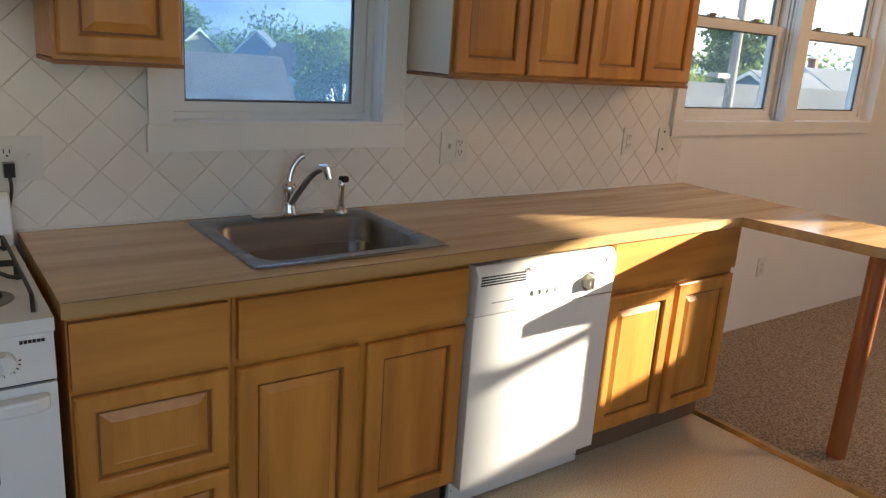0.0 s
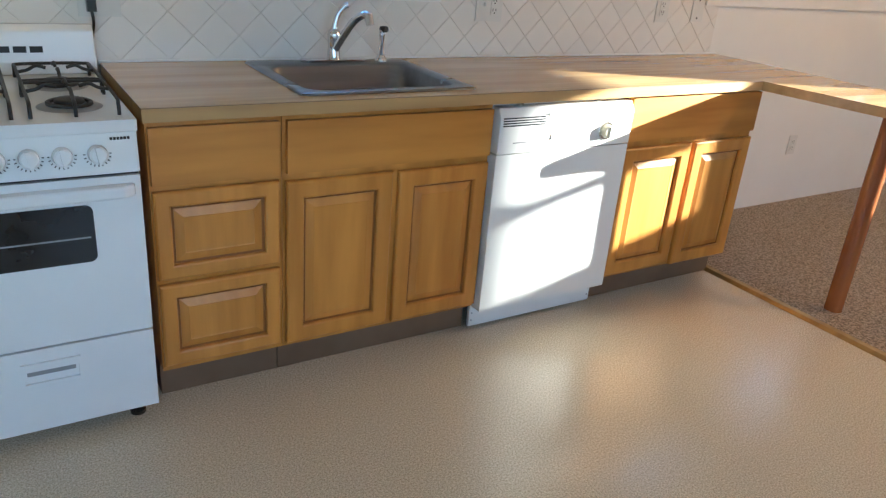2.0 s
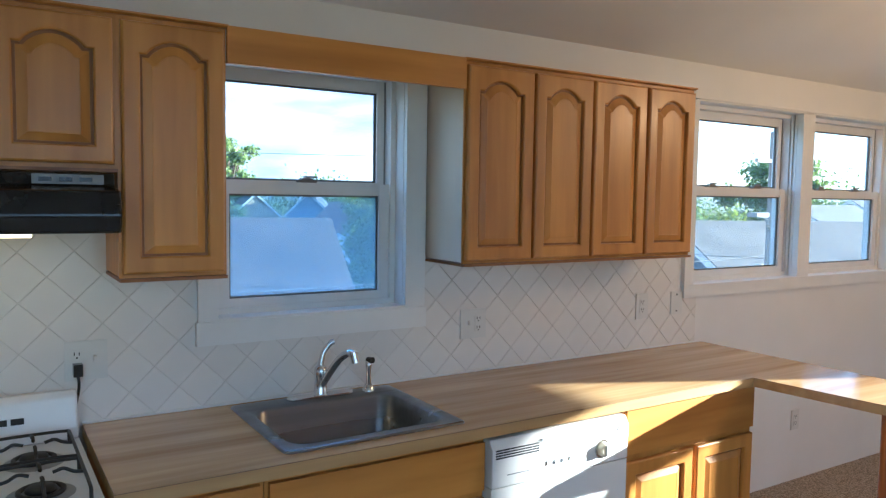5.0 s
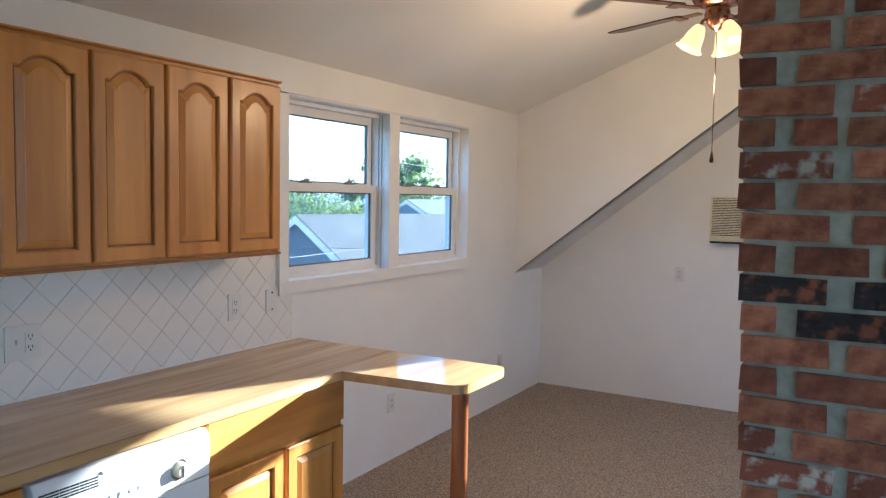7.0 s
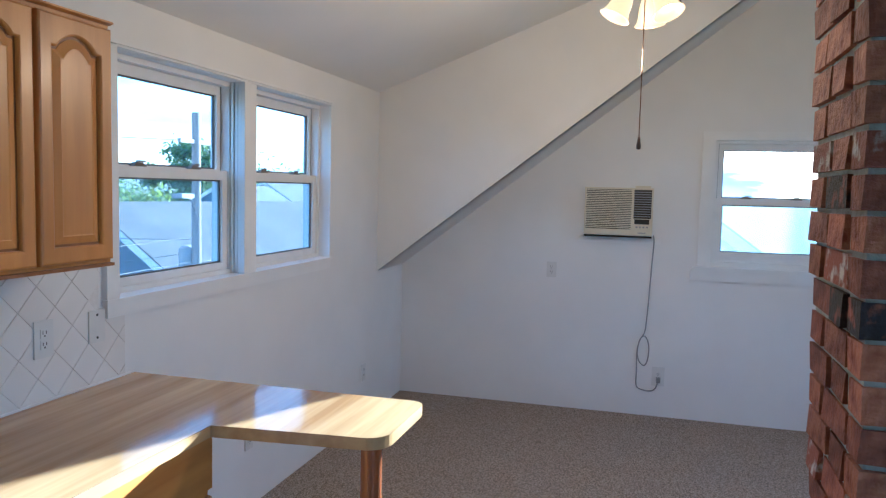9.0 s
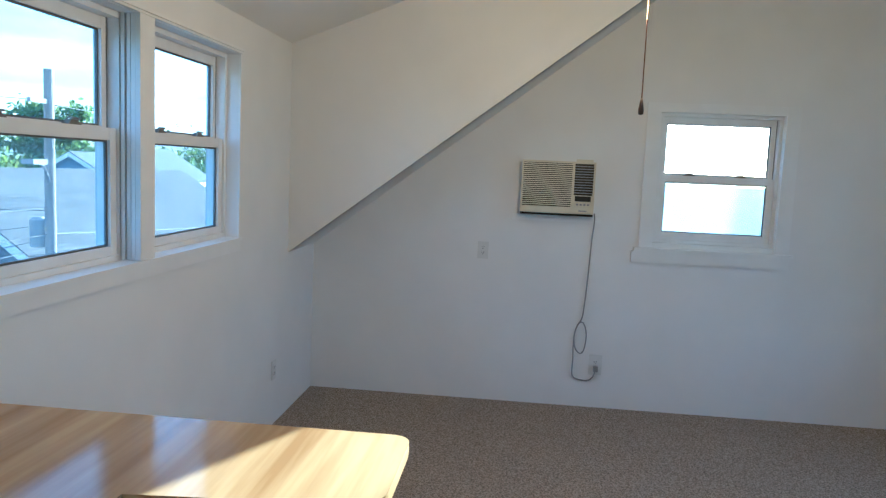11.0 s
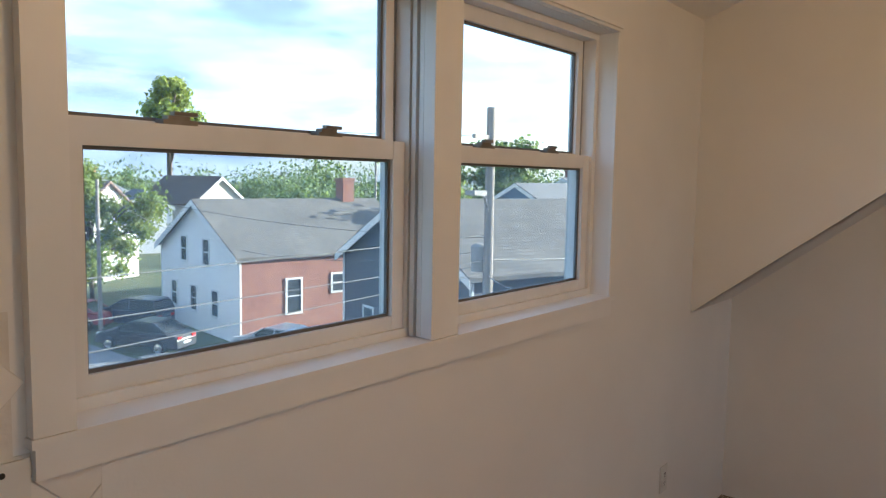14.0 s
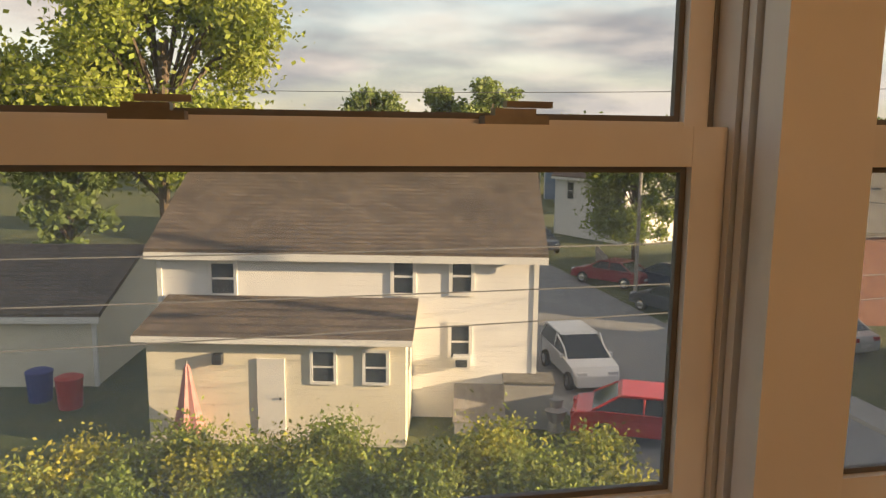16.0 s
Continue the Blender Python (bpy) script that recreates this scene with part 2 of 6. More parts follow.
def cyl(a, b, r, r2=None, seg=20, bm=None, cap=True):
    """A rod or cone from a to b."""
    bm = bm or bmesh.new()
    a, b = Vector(a), Vector(b)
    q = (b - a).to_track_quat("Z", "Y").to_matrix().to_4x4()
    bmesh.ops.create_cone(bm, cap_ends=cap, segments=seg, radius1=r, radius2=r if r2 is None else r2, depth=(b - a).length,
                          matrix=Matrix.Translation((a + b) / 2) @ q)
    return bm


def lathe(profile, seg=24, m=Matrix(), bm=None):
    """Turns (radius, height) pairs round z."""
    bm = bm or bmesh.new()
    rings = []
    for r, h in profile:
        rings.append([bm.verts.new(m @ Vector((r * math.cos(2 * math.pi * i / seg), r * math.sin(2 * math.pi * i / seg), h))) for i in range(seg)])
    for a, b in zip(rings, rings[1:]):
        for i in range(seg):
            j = (i + 1) % seg
            bm.faces.new((a[i], a[j], b[j], b[i]))
    return bm


def prism(outline, axis, lo, hi, bm=None):
    """Extrudes a closed 2D outline along an axis: 'z': (x, y), 'y': (x, z), 'x': (y, z)."""
    bm = bm or bmesh.new()

    def at(p, d):
        return {"z": (p[0], p[1], d), "y": (p[0], d, p[1]), "x": (d, p[0], p[1])}[axis]
    a = [bm.verts.new(at(p, lo)) for p in outline]
    b = [bm.verts.new(at(p, hi)) for p in outline]
    bm.faces.new(a)
    bm.faces.new(b[::-1])
    n = len(a)
    for i in range(n):
        bm.faces.new((a[i], b[i], b[(i + 1) % n], a[(i + 1) % n]))
    bmesh.ops.recalc_face_normals(bm, faces=bm.faces)
    return bm


def tube(points, r, seg=8, bm=None):
    """A bent rod through the points, smoothed."""
    pts = [Vector(p) for p in points]
    fine = []
    for i in range(len(pts) - 1):
        p0, p1, p2, p3 = pts[max(i - 1, 0)], pts[i], pts[i + 1], pts[min(i + 2, len(pts) - 1)]
        for k in range(5):
            t = k / 5
            fine.append(0.5 * ((2 * p1) + (p2 - p0) * t + (2 * p0 - 5 * p1 + 4 * p2 - p3) * t * t + (3 * p1 - p0 - 3 * p2 + p3) * t ** 3))
    fine.append(pts[-1])
    bm = bm or bmesh.new()
    rings, side = [], None
    for i, p in enumerate(fine):
        d = (fine[min(i + 1, len(fine) - 1)] - fine[max(i - 1, 0)]).normalized()
        if side is None:
            side = d.orthogonal().normalized()
        side = (side - d * side.dot(d)).normalized()
        up = d.cross(side)
        rings.append([bm.verts.new(p + r * (math.cos(2 * math.pi * k / seg) * side + math.sin(2 * math.pi * k / seg) * up)) for k in range(seg)])
    for a, b in zip(rings, rings[1:]):
        for k in range(seg):
            bm.faces.new((a[k], a[(k + 1) % seg], b[(k + 1) % seg], b[k]))
    bm.faces.new(rings[0][::-1])
    bm.faces.new(rings[-1])
    return bm


def mesh(name, bm, material, smooth=False):
    me = bpy.data.meshes.new(name)
    bm.normal_update()
    bm.to_mesh(me)
    bm.free()
    me.materials.append(material)
    if smooth:
        for p in me.polygons:
            p.use_smooth = True
    return me


def part(name, bm, material, parent=None, label="", smooth=False):
    """Links a bmesh as one mesh object under a thing or under a part."""
    ob = new(name, mesh(name, bm, material, smooth))
    if parent is not None:
        ob.parent = parent
    if label:
        ob["label"] = label
    return ob


def thing(name, label, category, at=(0, 0, 0), group="", turn=0.0):
    ob = new(name)
    ob.matrix_world = pose(*at, 0, 0, turn)
    return tagged(ob, label, category, group)


def structure(name, bm, material, label="", category=""):
    return tagged(part(name, bm, material), label, category, kind="structure")


M_SCREEN = bpy.data.materials.new("insect_screen")
M_SCREEN.use_nodes = True
sn, sl = M_SCREEN.node_tree.nodes, M_SCREEN.node_tree.links
sn["Principled BSDF"].inputs["Base Color"].default_value = (0.20, 0.21, 0.22, 1)
s_clear, s_mix = sn.new("ShaderNodeBsdfTransparent"), sn.new("ShaderNodeMixShader")
s_mix.inputs["Fac"].default_value = 0.13
sl.new(s_clear.outputs["BSDF"], s_mix.inputs[1])
sl.new(sn["Principled BSDF"].outputs["BSDF"], s_mix.inputs[2])
sl.new(s_mix.outputs["Shader"], sn["Material Output"].inputs["Surface"])

# ---- the room: walls, floor, ceiling ----
RISE = 0.392          # slope of the dormer ceiling
EAVE = 2.325          # ceiling height at the window wall
RIDGE_Y = -3.5
RIDGE_Z = EAVE - RISE * RIDGE_Y
WEST, EAST, SOUTH = -2.6, 6.13, -4.3
T = 0.16


def wall_with_holes(name, x0, x1, z0, z1, holes, label):
    """A wall along x in the plane y = 0, T thick, cut into blocks round its openings."""
    xs = sorted({x0, x1, *[h[0] for h in holes], *[h[1] for h in holes]})
    items = []
    for a, b in zip(xs, xs[1:]):
        spans = sorted((h[2], h[3]) for h in holes if h[0] <= a and b <= h[1])
        z = z0
        for lo, hi in spans:
            items.append(((a, 0, z), (b, T, lo)))
            z = hi
        items.append(((a, 0, z), (b, T, z1)))
    bm = boxes(items)
    bmesh.ops.remove_doubles(bm, verts=bm.verts, dist=1e-5)
    return structure(name, bm, M_WALL, label, "wall")


W1 = (0.42, 1.136, 1.215, 2.105)
W2A = (2.81, 3.712, 1.215, 2.135)
W2B = (3.808, 4.700, 1.215, 2.135)
wall_with_holes("wall_north", WEST - T, EAST + T, -0.2, EAVE + 0.12, [W1, W2A, W2B], "off-white painted plaster wall with three window openings")

# gable wall in the plane x = EAST, with the small window
W3 = (-3.115, -2.325, 1.175, 2.04)
g = bmesh.new()
for lo, hi in (((EAST, SOUTH - T, -0.2), (EAST + T, W3[0], 4.2)), ((EAST, W3[1], -0.2), (EAST + T, 0, 4.2)),
               ((EAST, W3[0], -0.2), (EAST + T, W3[1], W3[2])), ((EAST, W3[0], W3[3]), (EAST + T, W3[1], 4.2))):
    bm_box(g, lo, hi)
bmesh.ops.remove_doubles(g, verts=g.verts, dist=1e-5)
structure("wall_east", g, M_WALL, "off-white painted gable wall with one small window", "wall")
structure("wall_west", box((WEST - T, SOUTH - T, -0.2), (WEST, 0, 4.2)), M_WALL, "off-white painted end wall", "wall")
# back wall behind the walk, unseen; its three windows are added for fill light
WZ0, WZ1 = 0.55, 2.55
W5A, W5B, W5C = (-2.45, -0.35, WZ0, WZ1), (-0.15, 1.45, WZ0, WZ1), (3.5, 4.9, WZ0, WZ1)
back_items = [((WEST, SOUTH - T, -0.2), (EAST, SOUTH, WZ0)), ((WEST, SOUTH - T, WZ1), (EAST, SOUTH, 3.3))]
back_items += [((a, SOUTH - T, WZ0), (b, SOUTH, WZ1)) for a, b in ((WEST, W5A[0]), (W5A[1], W5B[0]), (W5B[1], W5C[0]), (W5C[1], EAST))]
structure("wall_south", boxes(back_items), M_WALL, "off-white painted back wall with three added fill-light windows", "wall")

# dormer cheek above the sloped roof, and the slope itself
CHEEK = 5.55
PITCH = 0.763
SLOPE0 = 1.043
prof = [(0, SLOPE0), (0, EAVE + 0.1), (-3.5, EAVE + RISE * 3.5 + 0.1), (-3.5, SLOPE0 + PITCH * 3.5)]
structure("wall_cheek", prism(prof, "x", CHEEK, CHEEK + 0.1), M_WALL, "off-white painted dormer cheek wall above the sloped ceiling", "wall")
slope = [(0, SLOPE0), (-3.5, SLOPE0 + PITCH * 3.5), (-3.5, SLOPE0 + PITCH * 3.5 + 0.1), (0, SLOPE0 + 0.1)]
structure("ceiling_slope", prism(slope, "x", CHEEK + 0.003, EAST - 0.003), M_WALL, "off-white painted sloped ceiling strip under the roof", "ceiling")
ceil = [(0.05, EAVE - 0.05 * RISE), (RIDGE_Y, RIDGE_Z), (SOUTH - T, RIDGE_Z + PITCH * (SOUTH - T - RIDGE_Y)), (SOUTH - T, RIDGE_Z + PITCH * (SOUTH - T - RIDGE_Y) + 0.15),
        (RIDGE_Y, RIDGE_Z + 0.15), (0.05, EAVE + 0.1)]
structure("ceiling", prism(ceil, "x", WEST - T, EAST + T), M_CEIL, "white painted ceiling rising from the window wall", "ceiling")

# floors
FX = 2.505
structure("floor_vinyl", box((WEST, SOUTH, -0.06), (FX - 0.02, 0, 0)), M_VINYL, "speckled beige sheet vinyl kitchen floor", "floor")
structure("floor_carpet", box((FX + 0.02, SOUTH, -0.06), (EAST, 0, 0.008)), M_CARPET, "brown flecked loop-pile carpet", "carpet")
structure("threshold_strip", prism([(FX - 0.025, -0.05), (FX + 0.025, -0.05), (FX + 0.025, 0.009), (FX + 0.012, 0.016), (FX - 0.012, 0.014), (FX - 0.025, 0.002)], "y", SOUTH, -0.53),
          M_BRASS, "worn brass strip between vinyl and carpet", "threshold")


# ---- windows ----
def sash(parent, name, x0, x1, y, z0, z1, side=0.042, low=0.05, top=0.045, depth=0.032, glass=None):
    """One sliding sash: a frame of stiles and rails with a pane, its front at y."""
    b = boxes([((x0, y, z0), (x0 + side, y + depth, z1)), ((x1 - side, y, z0), (x1, y + depth, z1)),
               ((x0 + side, y + 0.001, z0), (x1 - side, y + depth - 0.001, z0 + low)), ((x0 + side, y + 0.001, z1 - top), (x1 - side, y + depth - 0.001, z1))], 0.003)
    s = part(name, b, M_SASH, parent)
    bead = 0.007
    gx0, gx1, gz0, gz1 = x0 + side, x1 - side, z0 + low, z1 - top
    part("glazing_bead", boxes([((gx0, y + 0.012, gz0), (gx0 + bead, y + 0.022, gz1)), ((gx1 - bead, y + 0.012, gz0), (gx1, y + 0.022, gz1)),
                                ((gx0 + bead, y + 0.012, gz0), (gx1 - bead, y + 0.022, gz0 + bead)), ((gx0 + bead, y + 0.012, gz1 - bead), (gx1 - bead, y + 0.022, gz1))]),
         M_GASKET, s, "dark glazing gasket")
    p = part("pane", box((gx0 + 0.002, y + 0.015, gz0 + 0.002), (gx1 - 0.002, y + 0.019, gz1 - 0.002)), glass or M_GLASS, s)
    p.visible_shadow = False
    return s


def latch_bm(x, y, z):
    return boxes([((x - 0.036, y, z), (x + 0.036, y + 0.028, z + 0.009)), ((x - 0.024, y + 0.003, z + 0.009), (x + 0.022, y + 0.024, z + 0.017))], 0.002)


def window_unit(name, x0, x1, z0, z1, label, glass=None, inner=0.05, screen=True, meet=0.5, low=0.05, locks=(0.28, 0.70), upper=None):
    """A double-hung window in an opening of the plane y = 0, its upper sash behind the lower."""
    w = tagged(new(name), label, "window", kind="structure")
    f = 0.022
    part("window_frame", boxes([((x0, inner - 0.012, z0), (x0 + f, T, z1)), ((x1 - f, inner - 0.012, z0), (x1, T, z1)), ((x0 + f, inner - 0.012, z1 - f), (x1 - f, T, z1)),
                                ((x0 + f, inner - 0.012, z0), (x1 - f, T, z0 + f))], 0.003), M_SASH, w)
    zm = z0 + (z1 - z0) * meet
    lower = sash(w, "lower_sash", x0 + f + 0.0008, x1 - f - 0.0008, inner, z0 + f, zm + 0.022, low=low, glass=glass)
    sash(w, "upper_sash", x0 + f, x1 - f, inner + 0.036, zm - 0.022, z1 - f, glass=upper or M_GLASS, side=0.036)
    for k in locks:
        xl = x0 + (x1 - x0) * k
        part("sash_lock", latch_bm(xl, inner + 0.004, zm + 0.022), M_LOCK, lower, "white sash lock with its backlit shade coloured in tan")
        lv = box((-0.012, -0.006, 0.0), (0.042, 0.006, 0.007), 0.002)
        lv.transform(pose(xl, inner + 0.014, zm + 0.040, 0, 0, 6))
        part("lock_lever", lv, M_LOCK, lower)
    if screen:
        part("insect_screen", box((x0 + f, inner + 0.078, z0 + f), (x1 - f, inner + 0.0785, zm + 0.02)), M_SCREEN, w, "fine grey insect screen")
    part("tilt_latch", box((x0 + f + 0.012, inner + 0.028, zm + 0.14), (x0 + f + 0.026, inner + 0.036, zm + 0.20), 0.002), M_SASH, w)
    part("jamb_liner", boxes([((x0 + f, inner + 0.034, zm + 0.022), (x0 + f + 0.006, inner + 0.036, z1 - f)), ((x1 - f - 0.006, inner + 0.034, zm + 0.022), (x1 - f, inner + 0.036, z1 - f))]), M_GREY, w)
    return w


window_unit("window_1", *W1, "white double-hung kitchen window over the sink", M_GLASS_DUSTY_HAZE, inner=0.075, meet=0.501, low=0.03, locks=(0.5,))
window_unit("window_2", *W2A, "white double-hung window, one of a pair", M_GLASS_LOW, inner=0.075, meet=0.515, low=0.034)
window_unit("window_3", *W2B, "white double-hung window, one of a pair", M_GLASS_LOW, inner=0.075, meet=0.515, low=0.034)

# trim round the pair
for nm, b, lb in (
    ("trim_left", box((2.742, -0.022, 1.2158), (2.808, 0, 2.142), 0.003), "white painted flat window casing"),
    ("trim_mullion", boxes([((3.690, -0.020, 1.217), (3.800, 0.0, 2.135)), ((3.7125, 0.0005, 1.217), (3.8055, 0.060, 2.135))], 0.003), "flat white mullion casing between two windows"),
    ("jamb_stop", boxes([((3.696, 0.004, 1.217), (3.712, 0.020, 2.135)), ((3.702, 0.026, 1.217), (3.712, 0.040, 2.135)), ((3.696, 0.046, 1.217), (3.712, 0.060, 2.135))], 0.002), "stepped white window jamb stops"),
    ("trim_right", box((4.700, -0.010, 1.2158), (4.712, 0, 2.136), 0.003), "thin white window edge bead"),
    ("trim_head", boxes([((2.808, -0.018, 2.137), (4.706, 0, 2.146)), ((2.742, -0.026, 2.1465), (4.706, 0, 2.160))], 0.002), "white painted window head casing"),
    ("window_stool", box((2.738, -0.026, 1.200), (4.715, 0.07, 1.2155), 0.004), "white painted window stool"),
    ("window_apron", box((2.745, -0.020, 1.148), (4.700, 0, 1.1995), 0.003), "white painted window apron"),
):
    structure(nm, b, M_TRIM, lb, "trim")
# trim round the sink window: flat casings that stand on one deep apron board
for nm, b, lb in (
    ("trim_sink_left", box((0.352, -0.022, 1.2075), (0.421, 0, 2.17), 0.003), "white painted window casing"),
    ("trim_sink_right", box((1.139, -0.022, 1.2075), (1.226, 0, 2.17), 0.003), "white painted window casing"),
    ("trim_sink_head", box((0.4215, -0.020, 2.107), (1.1385, 0, 2.17), 0.003), "white painted window head casing"),
    ("sink_stool", box((0.4215, -0.020, 1.2072), (1.1385, 0.074, 1.2155), 0.003), "white painted window stool"),
    ("sink_apron", box((0.346, -0.028, 1.128), (1.230, 0, 1.207), 0.003), "white painted window apron board"),
):
    structure(nm, b, M_TRIM, lb, "trim")

# gable window: built in the plane y = 0, then turned onto the east wall
w4 = window_unit("window_4", W3[0], W3[1], W3[2], W3[3], "small white double-hung gable window with dusty glass", glass_mat("very_dusty_glass", (0.78, 0.88, 0.96), 0.0, 0.17), inner=0.05)
# the unit's own x runs along the wall: turn it so that its outside faces east
w4.matrix_world = Matrix.Translation((EAST, W3[0] + W3[1], 0)) @ pose(0, 0, 0, 0, 0, -90) @ Matrix.Translation((0, 0, 0))
for nm, lo, hi, lb in (
    ("trim_gable_left", (-0.018, -2.324, 1.14), (0, -2.235, 2.10), "white painted window casing"),
    ("trim_gable_right", (-0.018, -3.205, 1.14), (0, -3.116, 2.10), "white painted window casing"),
    ("trim_gable_head", (-0.016, -3.116, 2.041), (0, -2.324, 2.10), "white painted window head casing"),
    ("gable_stool", (-0.034, -3.23, 1.115), (0.05, -2.205, 1.1395), "white painted window stool"),
    ("gable_apron", (-0.022, -3.21, 1.04), (0, -2.19, 1.1145), "white painted window apron"),
):
    structure(nm, box((EAST + lo[0], lo[1], lo[2]), (EAST + hi[0], hi[1], hi[2]), 0.003), M_TRIM, lb, "trim")



# the added back windows, turned to face the other way
for nm, w in (("window_5", W5A), ("window_6", W5B), ("window_7", W5C)):
    u_ = window_unit(nm, -w[1], -w[0], w[2], w[3], "white double-hung window added in the unseen back wall for fill light", inner=0.06, screen=False)
    u_.matrix_world = pose(0, SOUTH, 0, 0, 0, 180)
# ---- kitchen ----
def arch(x0, x1, z, rise, n=14):
    """Points from x1 to x0 along a flattened cathedral arch: level shoulders, then a bow."""
    w = x1 - x0
    s = 0.10 * w
    pts = [(x1, z), (x1 - s, z)]
    for i in range(1, n):
        a = i / n
        pts.append((x1 - s - (w - 2 * s) * a, z + rise * math.sin(math.pi * a) ** 0.75))
    return pts + [(x0 + s, z), (x0, z)]


def panel_door(parent, name, x0, x1, z0, z1, y, stile=0.055, rise=0.0, depth=0.019, flat=False):
    """A cabinet front whose face is at y: stiles and rails round a raised panel, or one flat slab."""
    if flat:
        return part(name, box((x0, y, z0), (x1, y + depth, z1), 0.006, 3), M_MAPLE_H, parent)
    ix0, ix1, iz0, iz1 = x0 + stile, x1 - stile, z0 + stile, z1 - stile - rise
    outline = [(ix0, iz0), (ix1, iz0)] + (arch(ix0, ix1, iz1, rise) if rise else [(ix1, iz1), (ix0, iz1)])
    cx, cz = (ix0 + ix1) / 2, (iz0 + iz1) / 2

    def ring(bm, inset, yy):
        fx, fz = 1 - inset / ((ix1 - ix0) / 2), 1 - inset / ((iz1 + rise - iz0) / 2)
        return [bm.verts.new((cx + (u - cx) * fx, yy, cz + (v - cz) * fz)) for u, v in outline]

    def edge(bm, inset, yy):
        return [bm.verts.new(p) for p in ((x0 + inset, yy, z0 + inset), (x1 - inset, yy, z0 + inset), (x1 - inset, yy, z1 - inset), (x0 + inset, yy, z1 - inset))]

    def skin(bm, rings):
        for a, c in zip(rings, rings[1:]):
            for i in range(len(a)):
                k = (i + 1) % len(a)
                bm.faces.new((a[i], a[k], c[k], c[i]))
    # the frame: a rounded outer edge, a flat face, an eased inner edge
    b = bmesh.new()
    outer = [edge(b, 0.0, y + depth), edge(b, 0.0, y + 0.007), edge(b, 0.002, y + 0.003), edge(b, 0.007, y)]
    inner = [ring(b, -0.006, y), ring(b, -0.002, y + 0.002), ring(b, 0.0, y + 0.006), ring(b, 0.0, y + 0.0145)]
    skin(b, outer)
    skin(b, inner)
    edges = [b.edges.get((l[i], l[(i + 1) % len(l)])) for l in (outer[-1], inner[0]) for i in range(len(l))]
    bmesh.ops.triangle_fill(b, edges=edges, use_beauty=True)
    bmesh.ops.recalc_face_normals(b, faces=b.faces)
    d = part(name, b, M_MAPLE, parent)
    # the stained groove round the raised panel
    g = bmesh.new()
    skin(g, [ring(g, -0.0005, y + 0.0135), ring(g, 0.008, y + 0.0140)])
    part("groove", g, M_MAPLE_DARK, d, "dark-stained groove")
    p = bmesh.new()
    rings = [ring(p, 0.0078, y + 0.0142), ring(p, 0.0080, y + 0.0120), ring(p, 0.032, y + 0.0040), ring(p, 0.035, y + 0.0050)]
    skin(p, rings)
    p.faces.new(rings[-1])
    bmesh.ops.recalc_face_normals(p, faces=p.faces)
    part("panel", p, M_MAPLE, d)
    return d


FACE = -0.622

def base_body(parent, x0, x1, toe=True, top=0.872):
    part("body", box((x0, FACE + 0.0215, 0.115), (x1, -0.008, top), 0.002), M_MAPLE, parent)
    if top < 0.87:
        part("front_frame", boxes([((x0, FACE + 0.0215, top + 0.0005), (x1, FACE + 0.040, 0.872)), ((x0, FACE + 0.0405, top + 0.0005), (x0 + 0.016, -0.008, 0.872)),
                                   ((x1 - 0.016, FACE + 0.0405, top + 0.0005), (x1, -0.008, 0.872))]), M_MAPLE, parent)
    if toe:
        part("toe_kick", box((x0 + 0.001, -0.545, 0.0), (x1 - 0.001, -0.03, 0.1145), 0.002), M_TOE, parent, "brown vinyl toe kick")


c = thing("drawer_cabinet", "honey maple base cabinet with three closed drawers beside the stove", "cabinet")
base_body(c, 0.012, 0.380)
panel_door(c, "drawer", 0.016, 0.367, 0.696, 0.855, FACE, flat=True)
panel_door(c, "drawer", 0.016, 0.368, 0.416, 0.678, FACE, 0.045)
panel_door(c, "drawer", 0.016, 0.368, 0.137, 0.400, FACE, 0.045)

c = thing("sink_cabinet", "honey maple sink base cabinet with two closed panel doors", "cabinet")
base_body(c, 0.3815, 1.110, top=0.73)
panel_door(c, "false_front", 0.392, 1.103, 0.697, 0.854, FACE, flat=True)
panel_door(c, "door", 0.389, 0.742, 0.132, 0.672, FACE)
panel_door(c, "door", 0.764, 1.106, 0.130, 0.670, FACE)

c = thing("end_cabinet", "honey maple base cabinet with two panel doors under the counter end", "cabinet")
base_body(c, 1.730, 2.492)
panel_door(c, "false_front", 1.742, 2.484, 0.697, 0.864, FACE, flat=True)
panel_door(c, "door", 1.744, 2.114, 0.130, 0.668, FACE)
panel_door(c, "door", 2.136, 2.488, 0.118, 0.668, FACE)


def wall_cabinet(x0, x1, z0, z1, doors, label, sidemat):
    c = thing("wall_cabinet", label, "cabinet")
    part("body", boxes([((x0, -0.260, z0 + 0.004), (x1, -0.004, z1))], 0.002), sidemat, c)
    part("face_frame", box((x0 - 0.002, -0.266, z0), (x1 + 0.002, -0.2605, z1 + 0.004), 0.001), M_MAPLE, c)
    for a, b in doors:
        panel_door(c, "door", a, b, z0 + 0.012, z1 - 0.010, -0.286, 0.050, rise=0.040)
    part("top_moulding", prism([(-0.272, z1 + 0.0045), (-0.003, z1 + 0.0045), (-0.003, z1 + 0.014), (-0.284, z1 + 0.014), (-0.284, z1 + 0.009)], "x", x0 - 0.004, x1 + 0.006), M_MAPLE, c)
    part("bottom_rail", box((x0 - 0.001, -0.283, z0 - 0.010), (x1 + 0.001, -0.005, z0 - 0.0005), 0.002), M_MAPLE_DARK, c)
    return c


